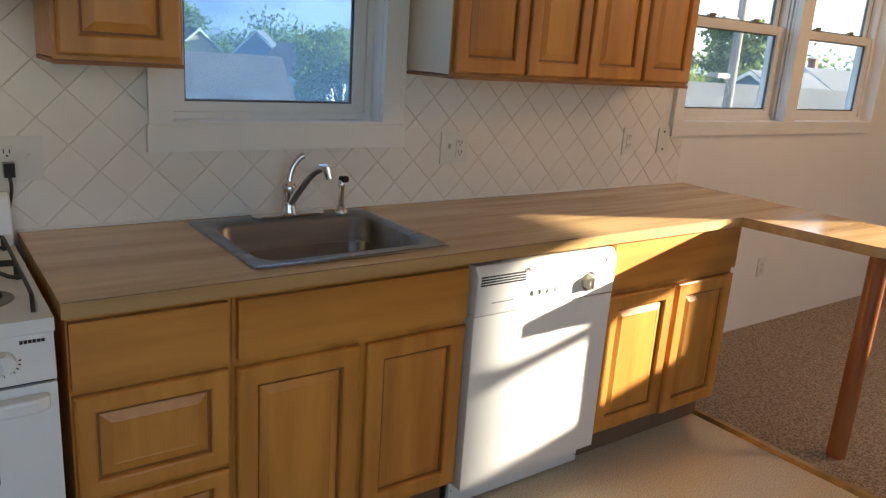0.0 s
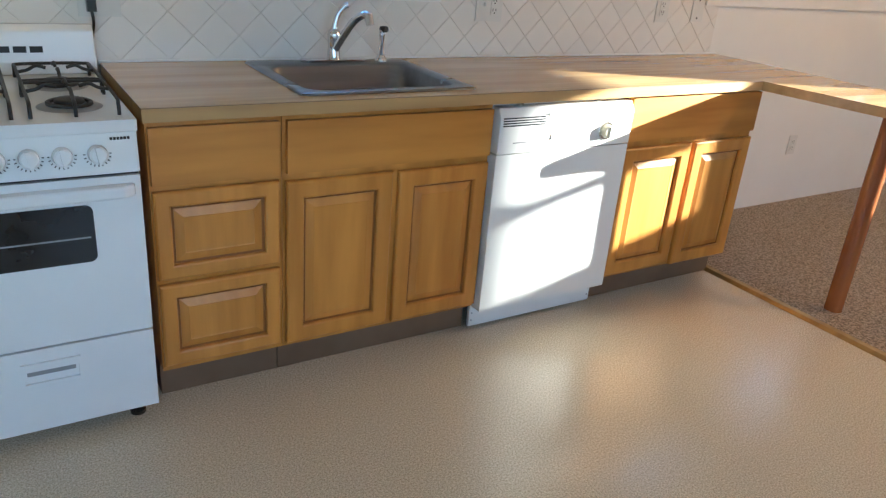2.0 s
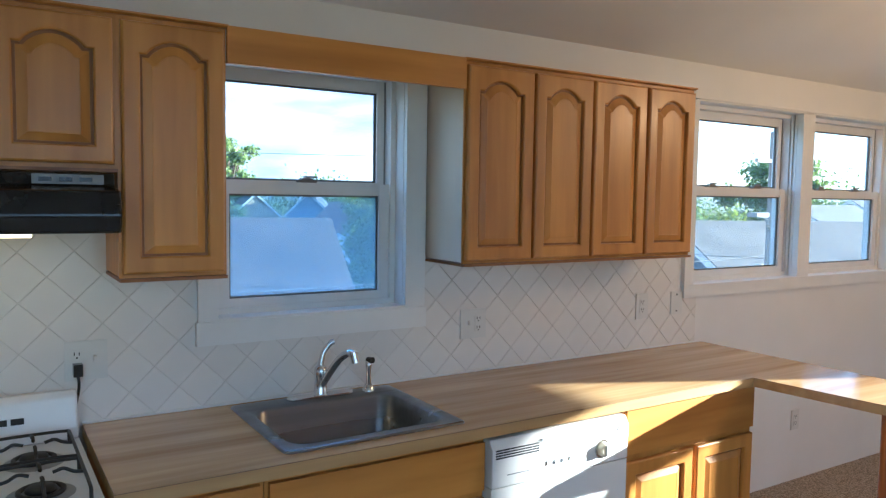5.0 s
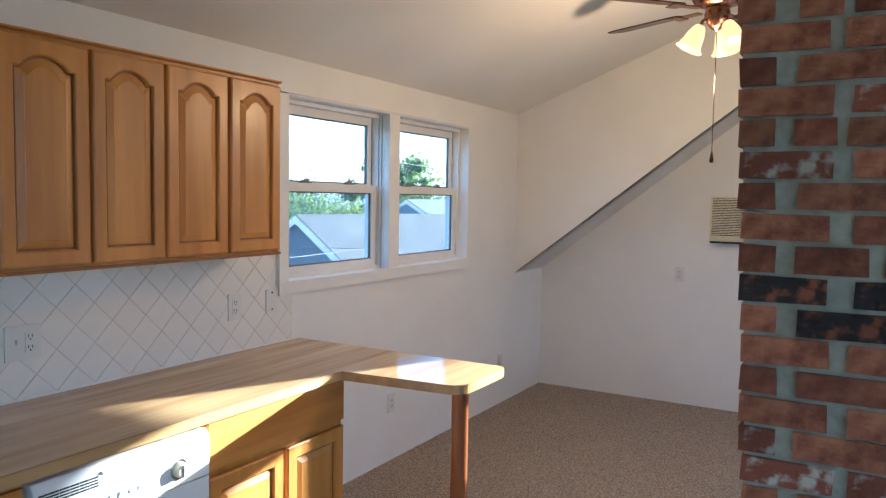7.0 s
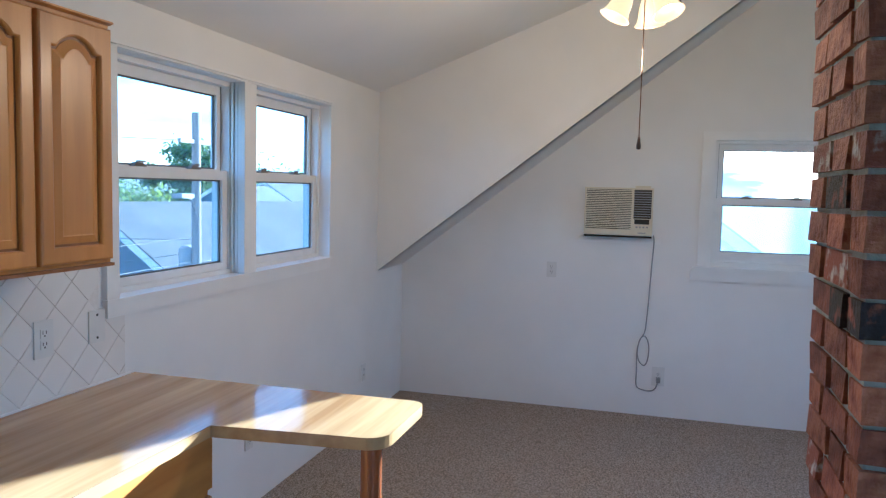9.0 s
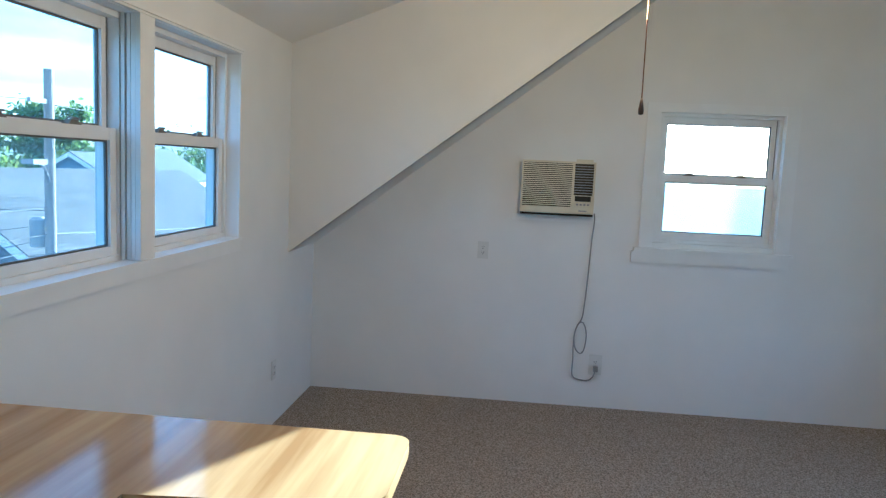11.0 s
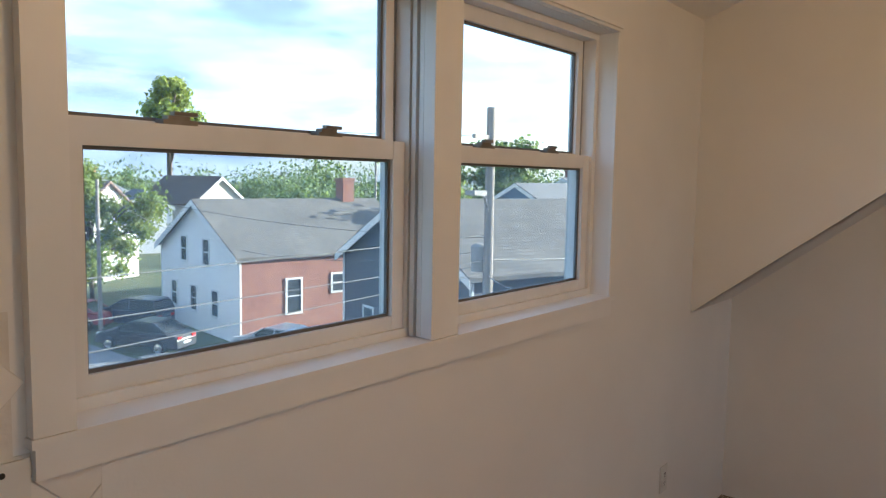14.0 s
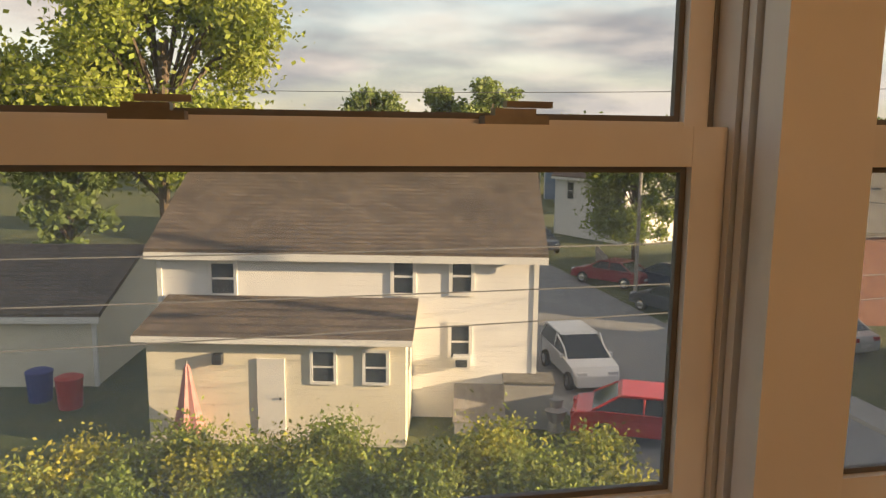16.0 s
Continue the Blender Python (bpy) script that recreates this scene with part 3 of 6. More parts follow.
ZU0, ZU1 = 1.394, 2.124
wall_cabinet(1.238, 2.464, ZU0, ZU1, [(1.246, 1.546), (1.558, 1.848), (1.862, 2.156), (2.172, 2.460)], "honey maple wall cabinet with four arched panel doors", M_CABSIDE)
wall_cabinet(0.076, 0.376, ZU0 - 0.002, ZU1, [(0.084, 0.370)], "narrow honey maple wall cabinet with one arched door", M_MAPLE)
wall_cabinet(-0.536, 0.072, 1.702, ZU1, [(-0.529, -0.236), (-0.228, 0.064)], "short honey maple wall cabinet above the range hood", M_MAPLE)
v = thing("valance", "honey maple valance board bridging two wall cabinets above the sink window", "valance")
part("board", box((0.380, -0.280, 2.026), (1.235, -0.262, 2.136), 0.002), M_MAPLE_H, v)

# counter with its peninsula
def counter():
    c = thing("countertop", "L-shaped wood-grain laminate countertop with rounded peninsula end", "countertop")
    front, end = -0.645, -1.19
    x_in0, x_in1, x_out = 2.44, 2.488, 2.908
    r = 0.075
    out = [(0, -0.007), (0, front), (x_in0, front)]
    for k in range(7):
        a = math.pi + k / 6 * math.pi / 2
        out.append((x_in1 + r + r * math.cos(a), end + r + r * math.sin(a)))
    r2 = 0.05
    for k in range(7):
        a = 1.5 * math.pi + k / 6 * math.pi / 2
        out.append((x_out - r2 + r2 * math.cos(a), end + r2 + r2 * math.sin(a)))
    out.append((2.902, -0.007))
    bm = bmesh.new()
    hole = [(0.478, -0.10), (0.478, -0.545), (1.025, -0.545), (1.025, -0.10)]

    def loop(pts, z):
        return [bm.verts.new((x, y, z)) for x, y in pts]
    for z, flip in ((0.9135, False), (0.8755, True)):
        o, h = loop(out, z), loop(hole, z)
        edges = [bm.edges.new((s[i], s[(i + 1) % len(s)])) for s in (o, h) for i in range(len(s))]
        bmesh.ops.triangle_fill(bm, edges=edges, use_beauty=True)
    bm.verts.ensure_lookup_table()
    n = len(out)
    bmesh.ops.recalc_face_normals(bm, faces=bm.faces)
    top = part("top", bm, M_LAMINATE, c)
    e = bmesh.new()
    a = [e.verts.new((x, y, 0.9133)) for x, y in out]
    b = [e.verts.new((x, y, 0.8757)) for x, y in out]
    for i in range(n):
        e.faces.new((a[i], b[i], b[(i + 1) % n], a[(i + 1) % n]))
    bmesh.ops.recalc_face_normals(e, faces=e.faces)
    part("edge_band", e, M_EDGE, c, "wood-grain edge band")
    part("edge_seam", boxes([((0.0, -0.6456, 0.9112), (2.44, -0.6448, 0.9130)), ((-0.0006, -0.645, 0.9112), (0.0004, -0.007, 0.9130))]), M_TOE, c, "thin dark seam under the top sheet")
    part("build_up", boxes([((0.012, -0.60, 0.8735), (2.43, -0.57, 0.8752))]), M_EDGE, c)


counter()
# caulk line behind the counter
structure("trim_caulk", box((-0.0, -0.014, 0.9145), (2.90, -0.0075, 0.921), 0.001), M_TRIM, "white caulk line along the counter", "trim")

# peninsula leg
p = thing("peninsula_post", "round red-brown varnished wooden post under the peninsula", "post", (2.69, -1.075, 0.008))
part("post", lathe([(0.0, 0.0), (0.036, 0.0), (0.036, 0.862), (0.0, 0.862)], 28), M_POST, p, smooth=False)
part("top_plate", lathe([(0.0, 0.8615), (0.058, 0.8615), (0.058, 0.8672), (0.0, 0.8672)], 28), M_POST, p)
# ---- dishwasher ----
def dishwasher():
    d = thing("dishwasher", "white built-in dishwasher with a dial and button panel", "dishwasher")
    x0, x1, y = 1.117, 1.724, -0.640
    part("body", box((x0 + 0.006, -0.585, 0.10), (x1 - 0.006, -0.02, 0.862)), M_DW, d)
    part("door", box((x0, y, 0.105), (x1, -0.586, 0.698), 0.006, 3), M_DW, d)
    b = prism([(y - 0.004, 0.702), (y - 0.006, 0.828), (y + 0.012, 0.858), (-0.586, 0.858), (-0.586, 0.702)], "x", x0, x1)
    panel = part("control_panel", bevel(b, 0.004, 2), M_DW, d)
    # raised grey strip paints the shade of a grip recess
    part("recess_shade", box((x0 + 0.205, y - 0.0075, 0.826), (x1 - 0.178, y - 0.0055, 0.832)), M_GREY, panel, "grey strip painted as the grip recess shade")
    part("grip_lip", box((x0 + 0.200, y - 0.012, 0.832), (x1 - 0.172, y - 0.0035, 0.838), 0.002), M_DW, panel)
    # grey patch shaped as the shadow in the panel's top right corner
    part("corner_shadow", prism([(x1 - 0.060, 0.812), (x1 - 0.012, 0.804), (x1 - 0.010, 0.828), (x1 - 0.050, 0.830)], "y", y - 0.0075, y - 0.004), M_GREY, panel)
    part("vent", boxes([((x0 + 0.012 + 0.030 * i, y - 0.0075, 0.798 + 0.0085 * k), (x0 + 0.040 + 0.030 * i, y - 0.0045, 0.8025 + 0.0085 * k)) for i in range(6) for k in range(4)]), M_DARK, panel, "dark vent slots")
    for i in range(4):
        part("button", box((x0 + 0.225 + 0.034 * i, y - 0.009, 0.742), (x0 + 0.246 + 0.034 * i, y - 0.0035, 0.758), 0.003), M_DW, panel)
        part("print", box((x0 + 0.226 + 0.034 * i, y - 0.0062, 0.763), (x0 + 0.246 + 0.034 * i, y - 0.0045, 0.766)), M_GREY, panel, "small grey printing")
    part("print", box((x0 + 0.06, y - 0.0056, 0.738), (x0 + 0.15, y - 0.004, 0.7415)), M_GREY, panel, "small grey printing")
    k = lathe([(0.0, 0.026), (0.020, 0.026), (0.024, 0.022), (0.026, 0.004), (0.032, 0.003), (0.032, 0.0)], 28, pose(x1 - 0.128, y - 0.0045, 0.757, 90))
    dial = part("dial", k, M_CREAM, panel, "ivory plastic dial with a metal rim")
    part("dial_rim", lathe([(0.026, 0.003), (0.0335, 0.003), (0.0345, 0.0), (0.026, 0.0)], 28, pose(x1 - 0.128, y - 0.0055, 0.757, 90)), M_STEEL, dial)
    part("pointer", box((x1 - 0.132, y - 0.036, 0.737), (x1 - 0.124, y - 0.030, 0.777), 0.002), M_DW, dial)
    for x in (x0 + 0.10, x1 - 0.16):
        part("mounting_tab", box((x, y + 0.03, 0.8585), (x + 0.014, y + 0.05, 0.8745)), M_STEEL, d)
    part("kick_plate", box((x0 + 0.004, -0.575, 0.010), (x1 - 0.004, -0.560, 0.1025), 0.003), M_DW, d)
    for x in (x0 + 0.014, x1 - 0.014):
        for z in (0.035, 0.065):
            part("screw", lathe([(0.0, 0.0025), (0.003, 0.002), (0.0035, 0.0)], 8, pose(x, -0.575, z, 90)), M_GREY, d)


dishwasher()


# ---- sink and tap ----
def rounded(x0, x1, y0, y1, r, n=5):
    pts = []
    for cx, cy, a0 in ((x1 - r, y1 - r, 0), (x0 + r, y1 - r, 90), (x0 + r, y0 + r, 180), (x1 - r, y0 + r, 270)):
        for k in range(n + 1):
            a = radians(a0 + 90 * k / n)
            pts.append((cx + r * math.cos(a), cy + r * math.sin(a)))
    return pts


def sink():
    s = thing("kitchen_sink", "single-bowl brushed steel drop-in sink in the counter", "sink")
    bm = bmesh.new()
    rings = []
    for (x0, x1, y0, y1, r), z in (((0.447, 1.056, -0.588, -0.040, 0.025), 0.9142), ((0.449, 1.054, -0.586, -0.042, 0.024), 0.919),
                                   ((0.458, 1.045, -0.577, -0.051, 0.022), 0.9205), ((0.487, 1.016, -0.538, -0.134, 0.060), 0.9185),
                                   ((0.494, 1.009, -0.531, -0.141, 0.058), 0.911), ((0.500, 1.003, -0.525, -0.147, 0.056), 0.775),
                                   ((0.520, 0.983, -0.505, -0.167, 0.050), 0.745), ((0.70, 0.80, -0.385, -0.285, 0.045), 0.740)):
        rings.append([bm.verts.new((x, y, z)) for x, y in rounded(x0, x1, y0, y1, r)])
    for a, b in zip(rings, rings[1:]):
        for i in range(len(a)):
            j = (i + 1) % len(a)
            bm.faces.new((a[i], a[j], b[j], b[i]))
    bm.faces.new(rings[-1])
    bmesh.ops.recalc_face_normals(bm, faces=bm.faces)
    bmesh.ops.reverse_faces(bm, faces=bm.faces) if bm.faces[0].normal.z < -0.5 else None
    part("bowl", bm, M_SINK, s, smooth=True)
    part("drain", lathe([(0.0, 0.7425), (0.028, 0.7425), (0.032, 0.7445), (0.042, 0.7445), (0.046, 0.7412)], 24, Matrix.Translation((0.75, -0.335, 0))), M_CHROME, s, smooth=True)
    t = thing("kitchen_tap", "chrome single-lever kitchen tap behind the sink", "tap", (0.762, -0.085, 0.9205))
    base = bmesh.new()
    prism([(x, y) for x, y in rounded(-0.125, 0.125, -0.026, 0.026, 0.025)], "z", 0.0, 0.009, base)
    part("deck_plate", bevel(base, 0.003), M_CHROME, t)
    part("body", lathe([(0.027, 0.009), (0.024, 0.016), (0.021, 0.055), (0.022, 0.075), (0.024, 0.092), (0.021, 0.106), (0.012, 0.114), (0.0, 0.116)], 24), M_CHROME, t, smooth=True)
    part("spout", tube([(0.0, -0.004, 0.035), (0.012, -0.040, 0.085), (0.030, -0.095, 0.150), (0.045, -0.140, 0.178), (0.052, -0.165, 0.176)], 0.0135, 14), M_CHROME, t, smooth=True)
    part("aerator", cyl((0.052, -0.160, 0.182), (0.056, -0.172, 0.148), 0.016, 0.014, 16), M_CHROME, t)
    part("lever", tube([(0.0, 0.0, 0.102), (0.004, 0.002, 0.130), (0.016, 0.002, 0.164), (0.038, 0.0, 0.190), (0.050, -0.002, 0.194)], 0.0105, 12), M_CHROME, t, smooth=True)
    p = thing("side_spray", "chrome side sprayer standing beside the tap", "sprayer", (0.950, -0.088, 0.9205))
    part("collar", lathe([(0.024, 0.0), (0.023, 0.006), (0.015, 0.018), (0.013, 0.022)], 20), M_CHROME, p, smooth=True)
    part("wand", lathe([(0.011, 0.020), (0.010, 0.075), (0.012, 0.090), (0.013, 0.110), (0.0, 0.116)], 18), M_CHROME, p, smooth=True)
    part("nozzle", cyl((0.0, 0.004, 0.112), (0.006, -0.022, 0.116), 0.012, 0.011, 14), M_BLACK, p, "black spray nozzle")


sink()


# ---- gas range ----
def gas_range():
    x0, x1 = -0.510, -0.018
    xm = (x0 + x1) / 2
    yf = -0.655
    s = thing("gas_range", "white freestanding gas stove with black grates and oven window", "stove")
    part("body", boxes([((x0, yf + 0.03, 0.045), (x1, -0.03, 0.862))], 0.004), M_WHITE, s)
    top = part("cooktop", boxes([((x0 - 0.002, yf - 0.012, 0.864), (x1 + 0.002, -0.03, 0.893))], 0.009), M_WHITE, s)
    bg = prism([(-0.085, 0.894), (-0.085, 0.930), (-0.068, 1.022), (-0.055, 1.036), (-0.030, 1.036), (-0.030, 0.894)], "x", x0, x1)
    back = part("backguard", bevel(bg, 0.006), M_WHITE, s)
    for i in range(5):
        xx = xm + (i - 2) * 0.043
        b = box((-0.017, -0.002, -0.009), (0.017, 0.002, 0.009), 0.001)
        b.transform(pose(xx, -0.0795, 0.967, -10.5, 0, 0))
        part("vent_slot", b, M_DARK, back)
    pn = prism([(yf - 0.020, 0.760), (yf - 0.008, 0.8635), (yf + 0.028, 0.8635), (yf + 0.028, 0.760)], "x", x0, x1)
    panel = part("control_panel", bevel(pn, 0.003), M_WHITE, s)
    for x in (-0.113, -0.191, -0.262, -0.332, -0.408):
        m = pose(x, yf - 0.0148, 0.8125, 83.5)
        kn = part("knob", lathe([(0.0, 0.030), (0.017, 0.030), (0.021, 0.026), (0.023, 0.006), (0.023, 0.0)], 24, m), M_WHITE, panel)
        g = box((-0.005, -0.021, 0.029), (0.005, 0.021, 0.038), 0.002)
        g.transform(m @ pose(0, 0, 0, 0, 0, 8))
        part("grip", g, M_WHITE, kn)
        ringb = bmesh.new()
        for k in range(11):
            a = radians(180 + 18 * k)
            bm_box(ringb, (-0.0025, -0.0012, 0.0), (0.0025, 0.0012, 0.0016), m @ pose(0.0295 * math.cos(a), 0.0295 * math.sin(a), 0, 0, 0, math.degrees(a)))
        part("dial_marks", ringb, M_DARK, panel)
    part("maker_badge", boxes([((-0.082 + 0.008 * i, yf - 0.0135, 0.8445), (-0.076 + 0.008 * i, yf - 0.0105, 0.851)) for i in range(6)]), M_DARK, panel, "small black badge")
    part("seam", box((x0 + 0.004, yf - 0.004, 0.752), (x1 - 0.004, yf + 0.02, 0.758)), M_DARK, s)
    door = part("oven_door", box((x0, yf - 0.010, 0.306), (x1, yf + 0.029, 0.750), 0.009, 3), M_WHITE, s)
    hb = bmesh.new()
    prism([(x0 + 0.015, yf - 0.010), (x1 - 0.015, yf - 0.010), (x1 - 0.018, yf - 0.034), (x1 - 0.045, yf - 0.048), (x0 + 0.045, yf - 0.048), (x0 + 0.018, yf - 0.034)], "z", 0.700, 0.732, hb)
    part("door_handle", bevel(hb, 0.006), M_WHITE, door)
    gl = bmesh.new()
    prism([(x, z) for x, z in rounded(x0 + 0.123, x1 - 0.119, 0.528, 0.682, 0.018)], "y", yf - 0.0125, yf - 0.0095, gl)
    gw = part("oven_window", gl, M_OVENGLASS, door, "dark smoked oven window")
    part("rack_line", box((x0 + 0.13, yf - 0.0135, 0.594), (x1 - 0.13, yf - 0.0127, 0.598)), M_GREY, gw)
    dr = part("drawer", box((x0, yf - 0.008, 0.052), (x1, yf + 0.029, 0.298), 0.008, 3), M_WHITE, s)
    fr = bmesh.new()
    for lo, hi in (((-0.339, 0.196), (-0.333, 0.262)), ((-0.203, 0.196), (-0.197, 0.262)), ((-0.333, 0.196), (-0.203, 0.203)), ((-0.333, 0.240), (-0.203, 0.262))):
        bm_box(fr, (lo[0] - 0.01, yf - 0.016, lo[1]), (hi[0] - 0.01, yf - 0.0075, hi[1]))
    pull = part("drawer_pull", bevel(fr, 0.002), M_WHITE, dr)
    part("slot", box((-0.336, yf - 0.0095, 0.224), (-0.220, yf - 0.0077, 0.236)), M_GREY, pull)
    for x in (x0 + 0.05, x1 - 0.05):
        for y in (yf + 0.05, -0.08):
            part("foot", lathe([(0.0, 0.0), (0.022, 0.0), (0.022, 0.012), (0.010, 0.018), (0.008, 0.046)], 16, Matrix.Translation((x, y, 0))), M_BLACK, s, "black levelling foot")
    # burners and two double grates of bent wire
    for gx in (xm - 0.118, xm + 0.118):
        for gy in (-0.50, -0.245):
            tc = Matrix.Translation((gx, gy, 0.8935))
            bowl = part("burner", lathe([(0.0, 0.008), (0.030, 0.009), (0.036, 0.006), (0.060, 0.004), (0.074, 0.0015), (0.078, 0.0)], 28, tc), M_GREY, top, "dark steel burner bowl", smooth=True)
            part("cap", lathe([(0.0, 0.022), (0.030, 0.021), (0.036, 0.016), (0.036, 0.0095), (0.028, 0.009)], 24, tc), M_IRON, bowl, smooth=True)
            part("burner_ring", lathe([(0.044, 0.012), (0.050, 0.015), (0.056, 0.012), (0.056, 0.006), (0.044, 0.006)], 24, tc), M_IRON, bowl, smooth=True)
        g = bmesh.new()
        w, z, zb, wr = 0.098, 0.934, 0.8955, 0.0046
        y0, y1, ym = -0.625, -0.120, -0.3725
        for sx in (-1, 1):
            tube([(gx + sx * w, y0, zb), (gx + sx * w, y0 + 0.004, z - 0.012), (gx + sx * w, y0 + 0.026, z), (gx + sx * w, ym, z + 0.001), (gx + sx * w, y1 - 0.02, z), (gx + sx * w, y1, z - 0.010)], wr, 8, g)
        for yy in (ym - 0.012, ym + 0.012, y1):
            tube([(gx - w, yy, z - 0.002), (gx - w * 0.5, yy, z), (gx + w * 0.5, yy, z), (gx + w, yy, z - 0.002)], wr, 8, g)
            for sx in (-1, 1):
                tube([(gx + sx * w, yy, z - 0.004), (gx + sx * (w + 0.001), yy, zb)], wr, 8, g)
        for gy in (-0.50, -0.245):
            for sx in (-1, 1):
                tube([(gx + sx * w, gy, z), (gx + sx * 0.072, gy, z + 0.005), (gx + sx * 0.050, gy, z + 0.016), (gx + sx * 0.026, gy, z + 0.010)], wr, 8, g)
            tube([(gx, y1 if gy > -0.3 else ym - 0.012, z), (gx, gy + 0.075, z + 0.006), (gx, gy + 0.052, z + 0.016), (gx, gy + 0.026, z + 0.010)], wr, 8, g)
            front = ym + 0.012 if gy > -0.3 else y0
            tube(([(gx, y0, zb), (gx, y0 + 0.004, z - 0.010)] if gy < -0.3 else [(gx, front, z)]) + [(gx, gy - 0.085, z + 0.002), (gx, gy - 0.052, z + 0.016), (gx, gy - 0.026, z + 0.010)], wr, 8, g)
        part("grate", g, M_IRON, top, "black wire burner grate", smooth=True)


gas_range()


# ---- range hood ----
def hood():
    h = thing("range_hood", "black under-cabinet range hood with a lit lamp", "range hood")
    x0, x1 = -0.553, 0.057
    b = prism([(-0.005, 1.530), (-0.005, 1.688), (-0.335, 1.688), (-0.345, 1.652), (-0.440, 1.640), (-0.455, 1.575), (-0.440, 1.530)], "x", x0, x1)
    body = part("shell", bevel(b, 0.006), M_BLACK, h)
    part("control_strip", box((x1 - 0.20, -0.353, 1.656), (x1 - 0.03, -0.3455, 1.682), 0.002), M_GREY, body)
    for i in range(3):
        part("switch", box((x1 - 0.185 + 0.048 * i, -0.359, 1.663), (x1 - 0.155 + 0.048 * i, -0.3535, 1.674), 0.002), M_BLACK, body)
    part("filter", box((x0 + 0.06, -0.40, 1.5245), (x1 - 0.30, -0.06, 1.5295)), M_GREY, h)
    part("lamp_lens", box((-0.245, -0.34, 1.516), (-0.145, -0.26, 1.5295), 0.004), M_HOODLAMP, h, "lit lamp lens")
    lamp = bpy.data.lights.new("hood_lamp", "AREA")
    lamp.energy, lamp.color, lamp.shape, lamp.size, lamp.size_y = 0.045, (1.0, 0.60, 0.20), "RECTANGLE", 0.09, 0.07
    lo = new("hood_lamp", lamp)
    lo.matrix_world = look((-0.195, -0.30, 1.512), (-0.22, -0.10, 0.9))


hood()


# ---- outlets ----
def outlet(parent_label, m, width=0.072, height=0.118, kind="outlet", left=False):
    """A wall plate seen from its front (-y), centred on its pose."""
    o = thing("outlet_plate", parent_label, "outlet")
    o.matrix_world = m
    part("plate", box((-width / 2, -0.006, -height / 2), (width / 2, 0, height / 2), 0.003), M_PLATE, o)
    if kind == "blank":
        for z in (-0.041, 0.041):
            part("screw", lathe([(0.0, 0.002), (0.0045, 0.0015), (0.005, 0)], 10, pose(0, -0.006, z, 90)), M_DARK, o)
        return o
    cx = 0.0 if kind == "outlet" else -0.026 if left else 0.024
    for z in (-0.019, 0.019):
        f = part("socket", box((cx - 0.017, -0.009, z - 0.015), (cx + 0.017, -0.0055, z + 0.015), 0.004), M_PLATE, o)
        part("slots", boxes([((cx - 0.009, -0.0096, z - 0.002), (cx - 0.006, -0.0088, z + 0.009)), ((cx + 0.005, -0.0096, z - 0.002), (cx + 0.008, -0.0088, z + 0.008)),
                             ((cx - 0.0025, -0.0096, z - 0.011), (cx + 0.0025, -0.0088, z - 0.006))]), M_DARK, f)
    if kind == "switch":
        sx = 0.024 if left else -0.024
        part("switch", box((sx - 0.005, -0.020, -0.002), (sx + 0.005, -0.0055, 0.014), 0.002), M_PLATE, o)
    return o


def wall_at(x, z, y=-0.0065):
    return pose(x, y, z)


outlet("white double wall plate with switch and socket on the tiles", wall_at(1.468, 1.118), 0.126, 0.122, "switch")
outlet("white wall socket on the tiles", wall_at(2.456, 1.127), 0.080, 0.124)
outlet("white blank wall plate with two screws on the tiles", wall_at(2.700, 1.128), 0.080, 0.116, "blank")
outlet("white double wall plate with a black plug in it", wall_at(0.014, 1.1155), 0.122, 0.122, "switch", left=True)
outlet("white wall socket low on the window wall", pose(3.765, 0, 0.372), 0.072, 0.116)
outlet("small white wall socket low beside the corner", pose(5.31, 0, 0.35), 0.072, 0.116)
# stove plug and cord
pl = thing("stove_cord", "black plug and cord hanging behind the stove", "cord", (-0.012, -0.0165, 1.094))
part("plug", box((-0.013, -0.030, -0.022), (0.013, 0.0, 0.016), 0.004), M_BLACK, pl)
part("cord", tube([(0.0, -0.018, -0.020), (0.002, -0.020, -0.055), (-0.006, -0.008, -0.11), (-0.020, -0.006, -0.20), (-0.04, -0.004, -0.30)], 0.0045, 8), M_BLACK, pl, smooth=True)
